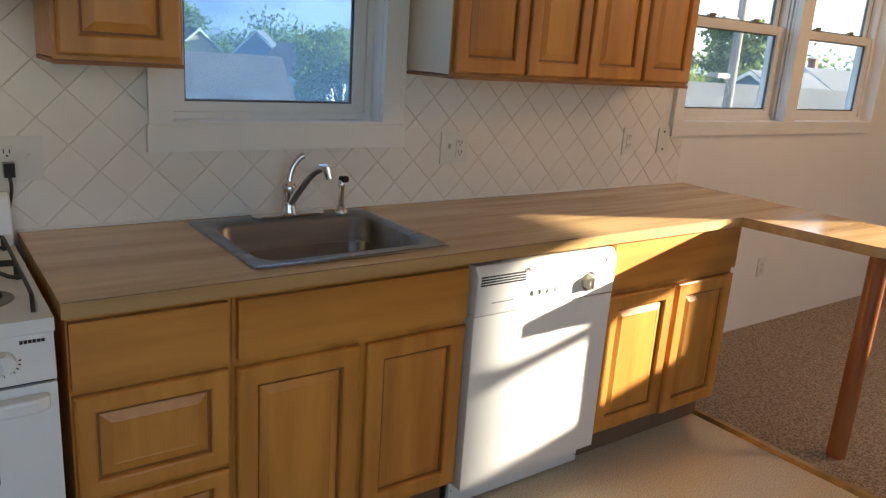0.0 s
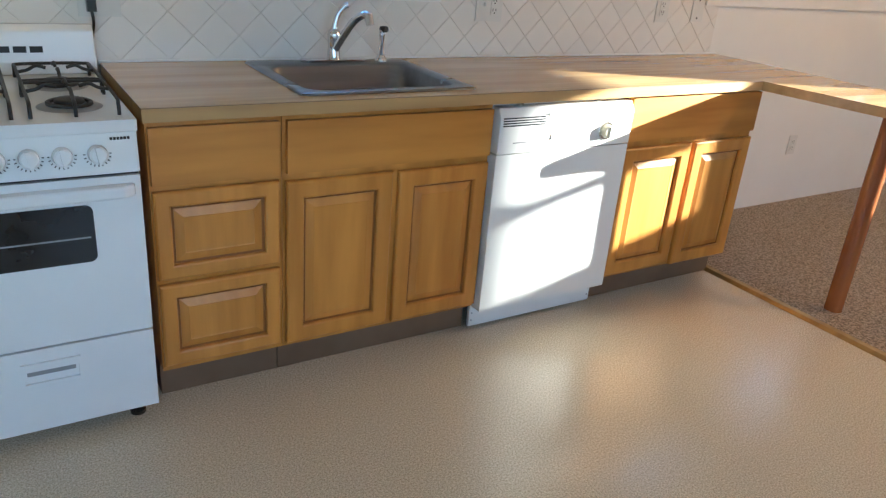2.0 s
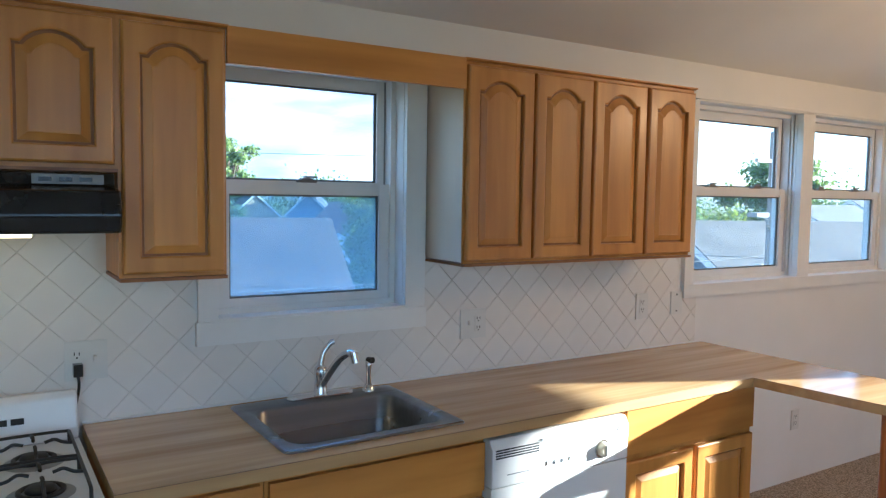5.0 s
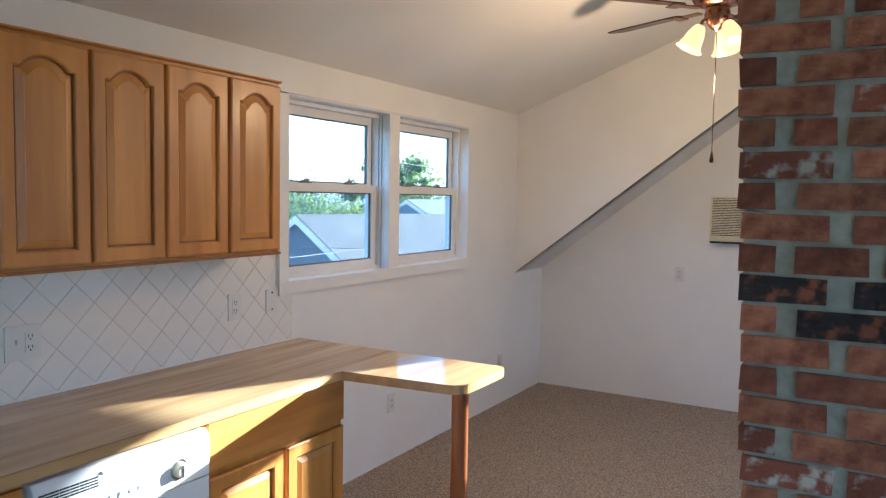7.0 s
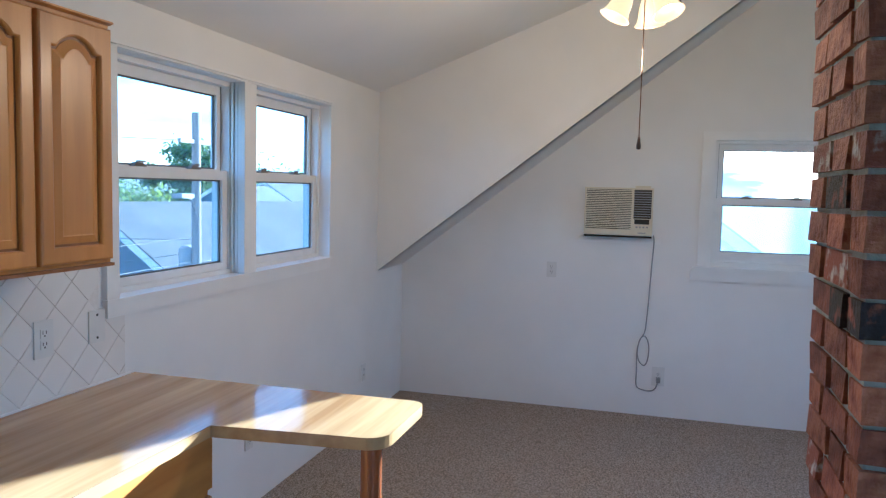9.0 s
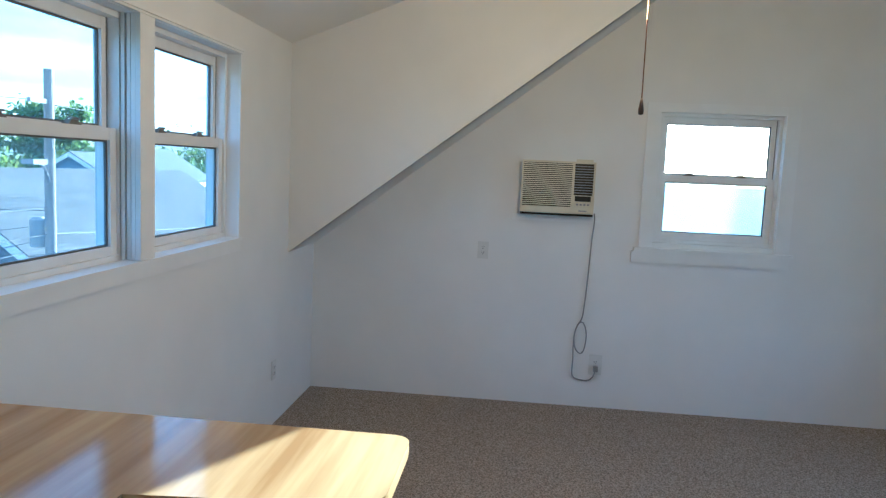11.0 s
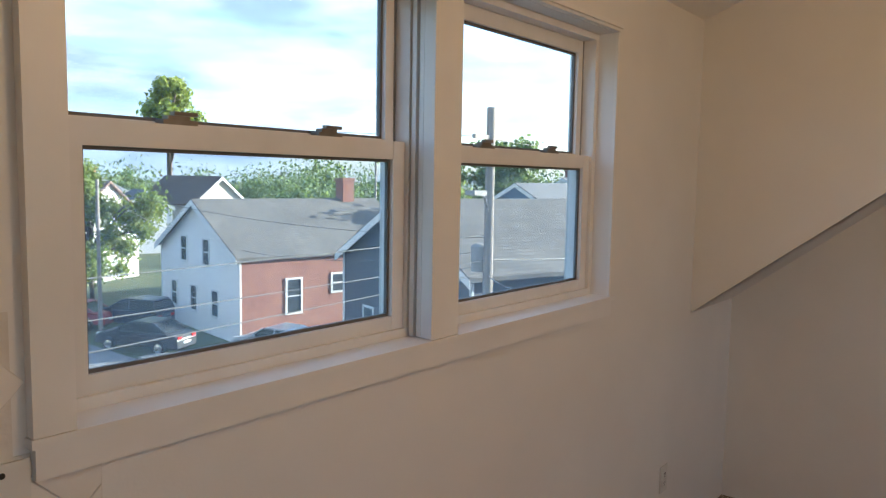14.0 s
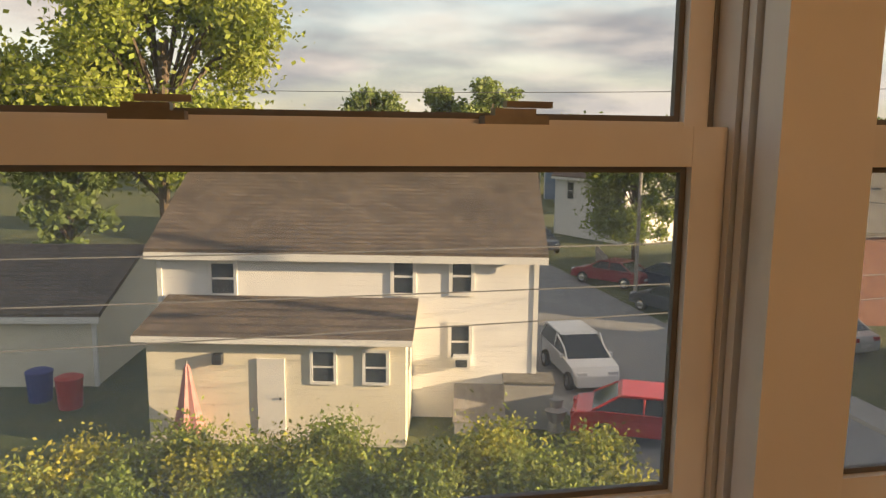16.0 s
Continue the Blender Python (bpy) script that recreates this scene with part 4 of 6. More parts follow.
# ---- living side ----
def air_conditioner():
    x, y0, y1, z0, z1 = EAST - 0.105, -1.915, -1.432, 1.345, 1.690
    a = thing("air_conditioner", "cream through-wall air conditioner with horizontal grille", "air conditioner")
    case = part("case", boxes([((x + 0.012, y0, z0), (EAST - 0.001, y1, z1))], 0.006), M_CREAM, a)
    part("bezel", boxes([((x, y0, z0 + 0.004), (x + 0.0115, y0 + 0.012, z1)), ((x, y1 - 0.010, z0 + 0.004), (x + 0.0115, y1, z1)), ((x, y0 + 0.012, z1 - 0.012), (x + 0.0115, y1 - 0.010, z1)),
                         ((x, y0 + 0.012, z0 + 0.004), (x + 0.0115, y1 - 0.010, z0 + 0.045)), ((x, y0 + 0.135, z0 + 0.045), (x + 0.0115, y0 + 0.150, z1 - 0.012))], 0.002), M_CREAM, a)
    part("grille_backing", box((x + 0.0085, y0 + 0.151, z0 + 0.046), (x + 0.0115, y1 - 0.011, z1 - 0.013)), M_BLACK, a)
    for i in range(22):
        z = z0 + 0.052 + i * 0.0128
        part("grille_slat", box((x + 0.001, y0 + 0.150, z), (x + 0.009, y1 - 0.010, z + 0.0072)), M_CREAM, a)
    part("vent_backing", box((x + 0.0085, y0 + 0.012, z0 + 0.125), (x + 0.0115, y0 + 0.134, z1 - 0.013)), M_BLACK, a)
    for i in range(11):
        z = z0 + 0.138 + i * 0.0175
        part("vent_slat", box((x + 0.003, y0 + 0.014, z), (x + 0.009, y0 + 0.134, z + 0.005)), M_GREY, a)
    part("control_plate", box((x + 0.002, y0 + 0.013, z0 + 0.046), (x + 0.0115, y0 + 0.134, z0 + 0.124), 0.002), M_CREAM, a)
    part("display", box((x + 0.0005, y0 + 0.022, z0 + 0.085), (x + 0.002, y0 + 0.126, z0 + 0.120)), M_BLACK, a, "dark display strip")
    for i in range(4):
        part("button", box((x - 0.001, y0 + 0.030 + 0.024 * i, z0 + 0.058), (x + 0.002, y0 + 0.044 + 0.024 * i, z0 + 0.070), 0.001), M_GREY, a)
    part("name_badge", box((x - 0.0008, y0 + 0.045, z0 + 0.018), (x + 0.0002, y0 + 0.10, z0 + 0.026)), M_GREY, a)
    part("drip_edge", box((x + 0.004, y0 + 0.002, z0 - 0.014), (EAST - 0.002, y1 - 0.002, z0 - 0.0005), 0.002), M_BLACK, a, "black lower edge")
    part("top_tab", box((x + 0.002, y0 + 0.02, z1 + 0.0005), (x + 0.04, y0 + 0.128, z1 + 0.016), 0.003), M_CREAM, a)
    structure("trim_conditioner", box((EAST - 0.026, -1.975, 1.285), (EAST, -1.385, 1.328), 0.003), M_TRIM, "white painted board under the air conditioner", "trim")
    c = thing("power_cord", "grey air conditioner cord coiled and plugged in", "cord")
    xx = EAST - 0.012
    pts = [(x + 0.03, -1.925, 1.352), (xx - 0.04, -1.932, 1.30), (xx, -1.925, 1.15), (xx, -1.915, 0.90), (xx, -1.905, 0.72), (xx, -1.893, 0.625),
           (xx, -1.862, 0.57), (xx, -1.850, 0.49), (xx, -1.862, 0.42), (xx, -1.900, 0.385), (xx, -1.925, 0.43), (xx, -1.930, 0.53), (xx - 0.006, -1.905, 0.60), (xx - 0.006, -1.872, 0.59),
           (xx - 0.006, -1.848, 0.50), (xx - 0.006, -1.850, 0.35), (xx, -1.852, 0.235), (xx, -1.885, 0.205), (xx, -1.955, 0.198), (xx - 0.004, -1.990, 0.225), (xx - 0.02, -2.005, 0.275)]
    part("cord", tube(pts, 0.0045, 8), M_GREY, c, smooth=True)
    part("plug", box((EAST - 0.040, -2.022, 0.268), (EAST - 0.010, -1.992, 0.305), 0.004), M_GREY, c)


air_conditioner()
def gable_at(y, z):
    return pose(EAST, y, z, 0, 0, -90)


outlet("white wall socket in the middle of the gable wall", gable_at(-1.195, 1.062), 0.074, 0.118)
outlet("white wall socket low on the gable wall with a plug", gable_at(-2.005, 0.310), 0.090, 0.140)


def ceiling_fan():
    cx, cy = 3.760, -1.845
    ztop = EAVE - RISE * cy
    f = thing("ceiling_fan", "bronze ceiling fan with dark wooden blades and lit glass shades", "ceiling fan", (cx, cy, ztop))
    def dz(z):
        return z - ztop
    part("canopy", lathe([(0.0, 0.03), (0.070, 0.03), (0.068, -0.03), (0.045, -0.07), (0.016, -0.085), (0.0, -0.085)], 28), M_BRONZE, f, smooth=True)
    part("downrod", cyl((0, 0, dz(2.72)), (0, 0, -0.08), 0.012), M_BRONZE, f)
    part("motor", lathe([(0.0, dz(2.735)), (0.030, dz(2.735)), (0.085, dz(2.715)), (0.120, dz(2.68)), (0.125, dz(2.62)), (0.105, dz(2.585)), (0.060, dz(2.57)), (0.0, dz(2.57))], 32), M_BRONZE, f, smooth=True)
    part("light_hub", lathe([(0.055, dz(2.57)), (0.060, dz(2.53)), (0.050, dz(2.50)), (0.030, dz(2.475)), (0.010, dz(2.46)), (0.0, dz(2.455))], 28), M_BRONZE, f, smooth=True)
    for k in range(5):
        a = 63 + 72 * k
        m = pose(0, 0, dz(2.562), 0, 0, a)
        arm = bmesh.new()
        for lo, hi in (((0.10, -0.022, -0.004), (0.21, 0.022, 0.002)), ((0.20, -0.04, -0.006), (0.255, 0.04, -0.001))):
            bm_box(arm, lo, hi)
        arm.transform(m)
        iron = part("blade_iron", arm, M_BRONZE, f)
        bl = prism([(0.205, -0.052), (0.30, -0.060), (0.61, -0.068), (0.670, -0.050), (0.690, 0.0), (0.670, 0.050), (0.61, 0.068), (0.30, 0.060), (0.205, 0.052)], "z", -0.003, 0.003)
        bl.transform(m @ pose(0, 0, 0.006, -9, 0, 0))
        part("blade", bl, M_WALNUT, f)
    for k in range(3):
        a = radians(110 + 120 * k)
        d = Vector((math.cos(a), math.sin(a), 0))
        m = Matrix.Translation(d * 0.074 + Vector((0, 0, dz(2.485)))) @ (-d * 0.50 + Vector((0, 0, 1))).to_track_quat("Z", "Y").to_matrix().to_4x4()
        part("lamp_arm", tube([d * 0.03 + Vector((0, 0, dz(2.51))), d * 0.060 + Vector((0, 0, dz(2.512))), d * 0.074 + Vector((0, 0, dz(2.488)))], 0.009, 10), M_BRONZE, f)
        part("shade", lathe([(0.022, 0.0), (0.030, -0.012), (0.042, -0.045), (0.048, -0.085), (0.058, -0.112), (0.066, -0.120), (0.0630, -0.120), (0.054, -0.110), (0.044, -0.085), (0.038, -0.045), (0.020, -0.006)], 24, m), M_SHADE, f, "lit frosted glass bell shade", smooth=True)
        part("bulb", lathe([(0.0, -0.020), (0.012, -0.030), (0.024, -0.062), (0.022, -0.080), (0.010, -0.092), (0.0, -0.094)], 14, m), M_BULB, f, smooth=True)
    lp = bpy.data.lights.new("fan_lamp", "POINT")
    lp.energy, lp.color, lp.shadow_soft_size = FAN_WATTS, (1.0, 0.52, 0.20), 0.09
    lo = new("fan_lamp", lp)
    lo.location = (cx, cy + 0.03, 2.22)
    part("chain", cyl((0.0, 0.0, dz(1.875)), (0.0, 0.0, dz(2.458)), 0.0022, seg=6), M_BRONZE, f)
    part("chain_pull", lathe([(0.0, dz(1.835)), (0.009, dz(1.838)), (0.010, dz(1.852)), (0.006, dz(1.878)), (0.003, dz(1.892)), (0.0, dz(1.893))], 14), M_WALNUT, f, "dark wooden pull", smooth=True)


FAN_WATTS = 6.2
ceiling_fan()


# ---- wall tiles, laid on the diamond ----
def clip(poly, axis, value, keep):
    """Cuts a polygon of (x, z) by a line; keep is +1 or -1."""
    out = []
    for i in range(len(poly)):
        a, b = poly[i], poly[(i + 1) % len(poly)]
        da, db = keep * (a[axis] - value), keep * (b[axis] - value)
        if da >= 0:
            out.append(a)
        if da * db < 0:
            t = da / (da - db)
            out.append((a[0] + (b[0] - a[0]) * t, a[1] + (b[1] - a[1]) * t))
    return out


def tiles():
    back = structure("backsplash", boxes([((-1.25, -0.0025, 0.90), (0.350, -0.0005, 1.76)), ((0.350, -0.0025, 0.90), (1.21, -0.0005, 1.17)), ((1.21, -0.0025, 0.90), (2.72, -0.0005, 1.412)),
                                          ((2.72, -0.0025, 0.90), (2.855, -0.0005, 1.19))]), M_GROUT, "white glazed wall tiles laid on the diamond above the counter", "backsplash")
    q = 0.0765
    gap = 0.0008
    cache = {}
    for i in range(-9, 21):
        for k in range(-1, 8):
            for o in (0, 1):
                cx, cz = -0.09 + (2 * i + o) * q, 1.303 + (2 * (k - 3) + o) * q
                h = q - gap
                poly = [(cx - h, cz), (cx, cz - h), (cx + h, cz), (cx, cz + h)]
                poly = clip(clip(poly, 0, -1.25, 1), 0, 2.853, -1)
                poly = clip(poly, 1, 0.905, 1) if poly else poly
                parts = []
                if poly:
                    if cx < 0.24:
                        parts = [clip(poly, 1, 1.755, -1)]
                    elif cx < 0.40:
                        parts = [clip(poly, 0, 0.41, -1) if cz > 1.13 else poly]
                    elif cx < 1.15:
                        parts = [clip(poly, 1, 1.18, -1)]
                    elif cx < 1.27:
                        parts = [clip(clip(poly, 0, 1.145, 1) if cz > 1.13 else poly, 1, 1.405, -1)]
                    elif cx < 2.70:
                        pp = clip(poly, 1, 1.405, -1)
                        parts = [clip(pp, 0, 2.76, -1) if pp and cz > 1.12 else pp]
                    else:
                        parts = [clip(poly, 1, 1.18, -1)]
                for p in parts:
                    if len(p) < 3:
                        continue
                    full = len(p) == 4 and abs(max(a[0] for a in p) - min(a[0] for a in p) - 2 * h) < 1e-6 and abs(max(a[1] for a in p) - min(a[1] for a in p) - 2 * h) < 1e-6
                    if full and "full" in cache:
                        me = cache["full"]
                    else:
                        bm = prism([(a[0] - cx, a[1] - cz) for a in p], "y", -0.0065, -0.0026)
                        bmesh.ops.dissolve_degenerate(bm, dist=1e-4, edges=bm.edges)
                        bevel(bm, 0.0012, 1)
                        me = mesh("tile", bm, M_TILE)
                        if full:
                            cache["full"] = me
                    ob = new("tile", me)
                    ob.parent = back
                    ob.location = (cx, 0, cz)


tiles()
# ---- outdoors, seen through the windows ----
GROUND = -6.68
M_GRASS = mat("rough_grass", (0.045, 0.07, 0.018), 0.95, color2=(0.11, 0.115, 0.035), scale=0.9, bump=0.6, bump_scale=6)
M_ASPHALT = mat("asphalt", (0.20, 0.197, 0.193), 0.9, color2=(0.26, 0.255, 0.245), scale=1.4, bump=0.2, bump_scale=30)
M_CONCRETE = mat("concrete", (0.36, 0.35, 0.33), 0.9, color2=(0.30, 0.29, 0.27), scale=2)
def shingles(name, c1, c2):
    """Roof shingles in staggered courses, each a little different, with the edge shadow lines painted dark."""
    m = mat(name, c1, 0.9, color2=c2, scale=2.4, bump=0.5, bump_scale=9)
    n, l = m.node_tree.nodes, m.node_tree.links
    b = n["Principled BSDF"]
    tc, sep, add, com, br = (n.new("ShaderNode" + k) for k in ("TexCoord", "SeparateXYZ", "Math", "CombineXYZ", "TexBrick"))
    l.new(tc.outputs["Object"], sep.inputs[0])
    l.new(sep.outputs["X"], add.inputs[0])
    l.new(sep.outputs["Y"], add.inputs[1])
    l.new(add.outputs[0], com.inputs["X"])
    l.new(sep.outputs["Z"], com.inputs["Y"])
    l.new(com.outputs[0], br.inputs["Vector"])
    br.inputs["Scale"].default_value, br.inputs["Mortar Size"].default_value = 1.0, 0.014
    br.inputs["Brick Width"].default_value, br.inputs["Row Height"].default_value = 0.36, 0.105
    # the dark mortar colour paints the shadow line at each shingle edge
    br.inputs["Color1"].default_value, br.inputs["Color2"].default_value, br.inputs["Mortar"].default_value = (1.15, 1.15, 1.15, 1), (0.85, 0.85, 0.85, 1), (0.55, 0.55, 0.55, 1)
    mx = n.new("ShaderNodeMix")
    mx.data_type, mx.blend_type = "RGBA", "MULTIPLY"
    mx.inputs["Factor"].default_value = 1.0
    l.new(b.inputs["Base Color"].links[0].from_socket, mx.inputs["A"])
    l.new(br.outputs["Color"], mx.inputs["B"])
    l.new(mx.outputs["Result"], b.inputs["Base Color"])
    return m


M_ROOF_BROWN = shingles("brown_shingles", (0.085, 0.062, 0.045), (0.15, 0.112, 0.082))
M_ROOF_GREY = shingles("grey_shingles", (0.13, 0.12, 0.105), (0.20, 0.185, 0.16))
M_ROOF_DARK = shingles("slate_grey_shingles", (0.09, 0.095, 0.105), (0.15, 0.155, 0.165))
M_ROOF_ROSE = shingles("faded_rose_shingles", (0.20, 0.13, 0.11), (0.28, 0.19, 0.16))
M_HOUSE_TRIM = mat("house_white_trim", (0.78, 0.77, 0.73), 0.6, color2=(0.70, 0.69, 0.66), scale=3)
M_PANE_DARK = mat("dark_house_window", (0.035, 0.045, 0.055), 0.1, color2=(0.07, 0.08, 0.09), scale=1.5)
M_BARK = mat("bark", (0.07, 0.05, 0.035), 0.95, color2=(0.12, 0.09, 0.065), scale=8, bump=0.6, bump_scale=14)
M_POLE = mat("weathered_pole", (0.24, 0.21, 0.18), 0.9, color2=(0.34, 0.31, 0.27), scale=6, stretch=(1, 1, 0.1))
M_WIRE = mat("grey_cable", (0.13, 0.125, 0.115), 0.6, color2=(0.18, 0.17, 0.16), scale=3)
M_TYRE = mat("tyre_rubber", (0.018, 0.018, 0.018), 0.8)
M_CARGLASS = mat("car_glass", (0.03, 0.035, 0.04), 0.06)
M_LAMPRED = mat("red_lens", (0.4, 0.02, 0.02), 0.2)
M_LAMPWHITE = mat("clear_lens", (0.7, 0.7, 0.7), 0.15)


def siding(name, color, step=0.16):
    """Clapboard: painted boards whose lower edges cast a fine line."""
    m = mat(name, color, 0.65, color2=tuple(0.9 * k for k in color), scale=1.5)
    n, l = m.node_tree.nodes, m.node_tree.links
    tc, sep, ml, fr = n.new("ShaderNodeTexCoord"), n.new("ShaderNodeSeparateXYZ"), n.new("ShaderNodeMath"), n.new("ShaderNodeMath")
    ml.operation, fr.operation = "DIVIDE", "FRACT"
    ml.inputs[1].default_value = step
    bp = n.new("ShaderNodeBump")
    bp.inputs["Strength"].default_value, bp.inputs["Distance"].default_value = 1.0, 0.06
    bp.invert = True
    l.new(tc.outputs["Object"], sep.inputs[0])
    l.new(sep.outputs["Z"], ml.inputs[0])
    l.new(ml.outputs[0], fr.inputs[0])
    l.new(fr.outputs[0], bp.inputs["Height"])
    l.new(bp.outputs["Normal"], n["Principled BSDF"].inputs["Normal"])
    return m


M_SIDE_WHITE = siding("white_clapboard", (0.80, 0.78, 0.74))
M_SIDE_CREAM = siding("cream_clapboard", (0.72, 0.66, 0.52))
M_SIDE_GREY = siding("charcoal_clapboard", (0.060, 0.064, 0.075))
M_SIDE_TAN = siding("tan_clapboard", (0.45, 0.36, 0.20))
M_SIDE_BLUE = siding("blue_clapboard", (0.16, 0.22, 0.30))
M_FAR_BRICK = mat("far_brick", (0.22, 0.095, 0.065), 0.9, color2=(0.32, 0.16, 0.11), scale=5, bump=0.4, bump_scale=12)

structure("ground", box((-400, -500, GROUND - 0.5), (700, 900, GROUND)), M_GRASS, "grassy ground between the houses", "ground")
structure("road", box((11.2, 1.5, GROUND - 0.1), (19.6, 75, GROUND + 0.012)), M_ASPHALT, "grey asphalt lane with parked cars", "road")
structure("road_cross", box((-60, 1.2, GROUND - 0.1), (11.19, 6.5, GROUND + 0.010)), M_ASPHALT, "grey asphalt street along the house", "road")
structure("pavement", prism([(19.62, 1.5), (20.9, 1.5), (20.9, 30), (19.62, 30)], "z", GROUND - 0.1, GROUND + 0.13), M_CONCRETE, "pale concrete pavement strip with a kerb", "pavement")


def house(label, at, turn, L, D, eave, ridge, along, wall_m, roof_m, windows=(), side_m=None, chimney=None, over=0.3, trim=True, name="house"):
    """A gabled house. Its front runs from at along its own x; along='x': the eaves face front, 'y': the gable does."""
    h = thing(name, label, "house", (at[0], at[1], GROUND), turn=turn)
    if along == "x":
        body = prism([(0, 0), (D, 0), (D, eave), (D / 2, ridge), (0, eave)], "x", 0, L)
        k = (ridge - eave) / (D / 2)
        sec = [(-over, eave - k * over), (D / 2, ridge), (D + over, eave - k * over), (D + over, eave - k * over + 0.16), (D / 2, ridge + 0.16), (-over, eave - k * over + 0.16)]
        roof = prism(sec, "x", -over, L + over)
    else:
        body = prism([(0, 0), (L, 0), (L, eave), (L / 2, ridge), (0, eave)], "y", 0, D)
        k = (ridge - eave) / (L / 2)
        sec = [(-over, eave - k * over), (L / 2, ridge), (L + over, eave - k * over), (L + over, eave - k * over + 0.16), (L / 2, ridge + 0.16), (-over, eave - k * over + 0.16)]
        roof = prism(sec, "y", -over, D + over)
        if trim:
            rk = prism([(-over, eave - k * over - 0.22), (L / 2, ridge - 0.22), (L + over, eave - k * over - 0.22), (L + over, eave - k * over + 0.10), (L / 2, ridge + 0.10), (-over, eave - k * over + 0.10)], "y", -over - 0.04, -over - 0.003)
            part("rake_board", rk, M_HOUSE_TRIM, h, "white rake board")
    part("wall", body, wall_m, h)
    part("roof", roof, roof_m, h)
    if side_m:
        part("side_wall", box((L + 0.003, 0, 0), (L + 0.05, D, eave - 0.05)), side_m, h)
    if trim:
        for x in (0.0, L):
            part("corner_board", box((x - 0.07, -0.03, 0), (x + 0.07, 0.07, eave)), M_HOUSE_TRIM, h)
        if along == "x":
            part("eave_board", box((-over, -over - 0.05, eave - k * over - 0.16), (L + over, -over - 0.002, eave - k * over + 0.05)), M_HOUSE_TRIM, h)
    for face, u, z, w, ht in windows:
        m = pose(u, 0, z) if face == "f" else pose(L + (0.05 if side_m else 0), u, z, 0, 0, 90)
        b = boxes([((-w / 2 - 0.1, -0.05, -ht / 2 - 0.1), (-w / 2, 0.02, ht / 2 + 0.1)), ((w / 2, -0.05, -ht / 2 - 0.1), (w / 2 + 0.1, 0.02, ht / 2 + 0.1)),
                   ((-w / 2, -0.05, ht / 2), (w / 2, 0.02, ht / 2 + 0.1)), ((-w / 2, -0.06, -ht / 2 - 0.1), (w / 2, 0.02, -ht / 2)), ((-w / 2, -0.03, -0.03), (w / 2, 0.02, 0.03))])
        b.transform(m)
        wn_ = part("window", b, M_HOUSE_TRIM, h)
        g = box((-w / 2 + 0.002, -0.015, -ht / 2 + 0.002), (w / 2 - 0.002, 0.012, ht / 2 - 0.002))
        g.transform(m)
        part("pane", g, M_PANE_DARK, wn_)
    if chimney:
        cx, cy, top = chimney
        part("chimney", boxes([((cx - 0.4, cy - 0.4, eave), (cx + 0.4, cy + 0.4, top)), ((cx - 0.46, cy - 0.46, top), (cx + 0.46, cy + 0.46, top + 0.2))]), M_FAR_BRICK, h, "red brick chimney")
    return h


# white house with its lean-to, across the yard
house("long white clapboard house with a brown shingle roof", (-0.88, 22.25), -12.6, 11.15, 8.2, 5.08, 7.32, "x", M_SIDE_WHITE, M_ROOF_BROWN,
      [("f", 1.90, 4.16, 0.66, 0.90), ("f", 7.25, 4.30, 0.55, 0.98), ("f", 8.97, 4.34, 0.55, 0.98), ("f", 8.94, 2.36, 0.52, 0.98)])


vent_ = thing("roof_vent", "small white metal vent on the brown shingle roof", "roof vent", (2.98, 23.0, GROUND + 5.74), turn=-12.6)
part("flashing", prism([(-0.25, -0.16), (0.25, 0.10), (0.25, 0.13), (-0.25, -0.13)], "x", -0.25, 0.25), M_ROOF_DARK, vent_)
part("hood", box((-0.16, -0.20, -0.10), (0.16, 0.16, 0.20), 0.03), M_HOUSE_TRIM, vent_)


def lean_to():
    h = thing("lean_to", "low cream lean-to with a brown shingle roof and two windows", "shed", (-1.12, 22.3, GROUND), turn=-12.6)
    L, D, u0 = 7.75, 2.3, 0.75
    part("wall", prism([(-D, 0), (-0.04, 0), (-0.04, 3.52), (-D, 3.02)], "x", u0, L), M_SIDE_CREAM, h)
    part("roof", prism([(-D - 0.3, 2.98), (-0.04, 3.54), (-0.04, 3.66), (-D - 0.3, 3.10)], "x", u0 - 0.25, L + 0.2), M_ROOF_BROWN, h)
    part("eave_board", box((u0 - 0.25, -D - 0.34, 2.92), (L + 0.2, -D - 0.302, 3.08)), M_HOUSE_TRIM, h)
    for u in (5.54, 6.95):
        w = part("window", boxes([((u - 0.36, -D - 0.05, 1.76), (u - 0.28, -D, 2.74)), ((u + 0.28, -D - 0.05, 1.76), (u + 0.36, -D, 2.74)), ((u - 0.28, -D - 0.05, 2.66), (u + 0.28, -D, 2.74)),
                                  ((u - 0.28, -D - 0.05, 1.76), (u + 0.28, -D, 1.84)), ((u - 0.28, -D - 0.04, 2.22), (u + 0.28, -D, 2.27))]), M_HOUSE_TRIM, h)
        part("pane", box((u - 0.278, -D - 0.02, 1.842), (u + 0.278, -D - 0.002, 2.658)), M_PANE_DARK, w)
    d = part("door", box((3.75, -D - 0.05, 0.35), (4.50, -D - 0.002, 2.45), 0.01), M_HOUSE_TRIM, h)
    part("door_handle", lathe([(0.0, 0.05), (0.04, 0.04), (0.03, 0.0)], 10, pose(4.38, -D - 0.05, 1.35, 90)), M_DARK, d)
    part("wall_lamp", box((2.6, -D - 0.22, 2.30), (2.85, -D - 0.002, 2.58), 0.03), M_DARK, h)


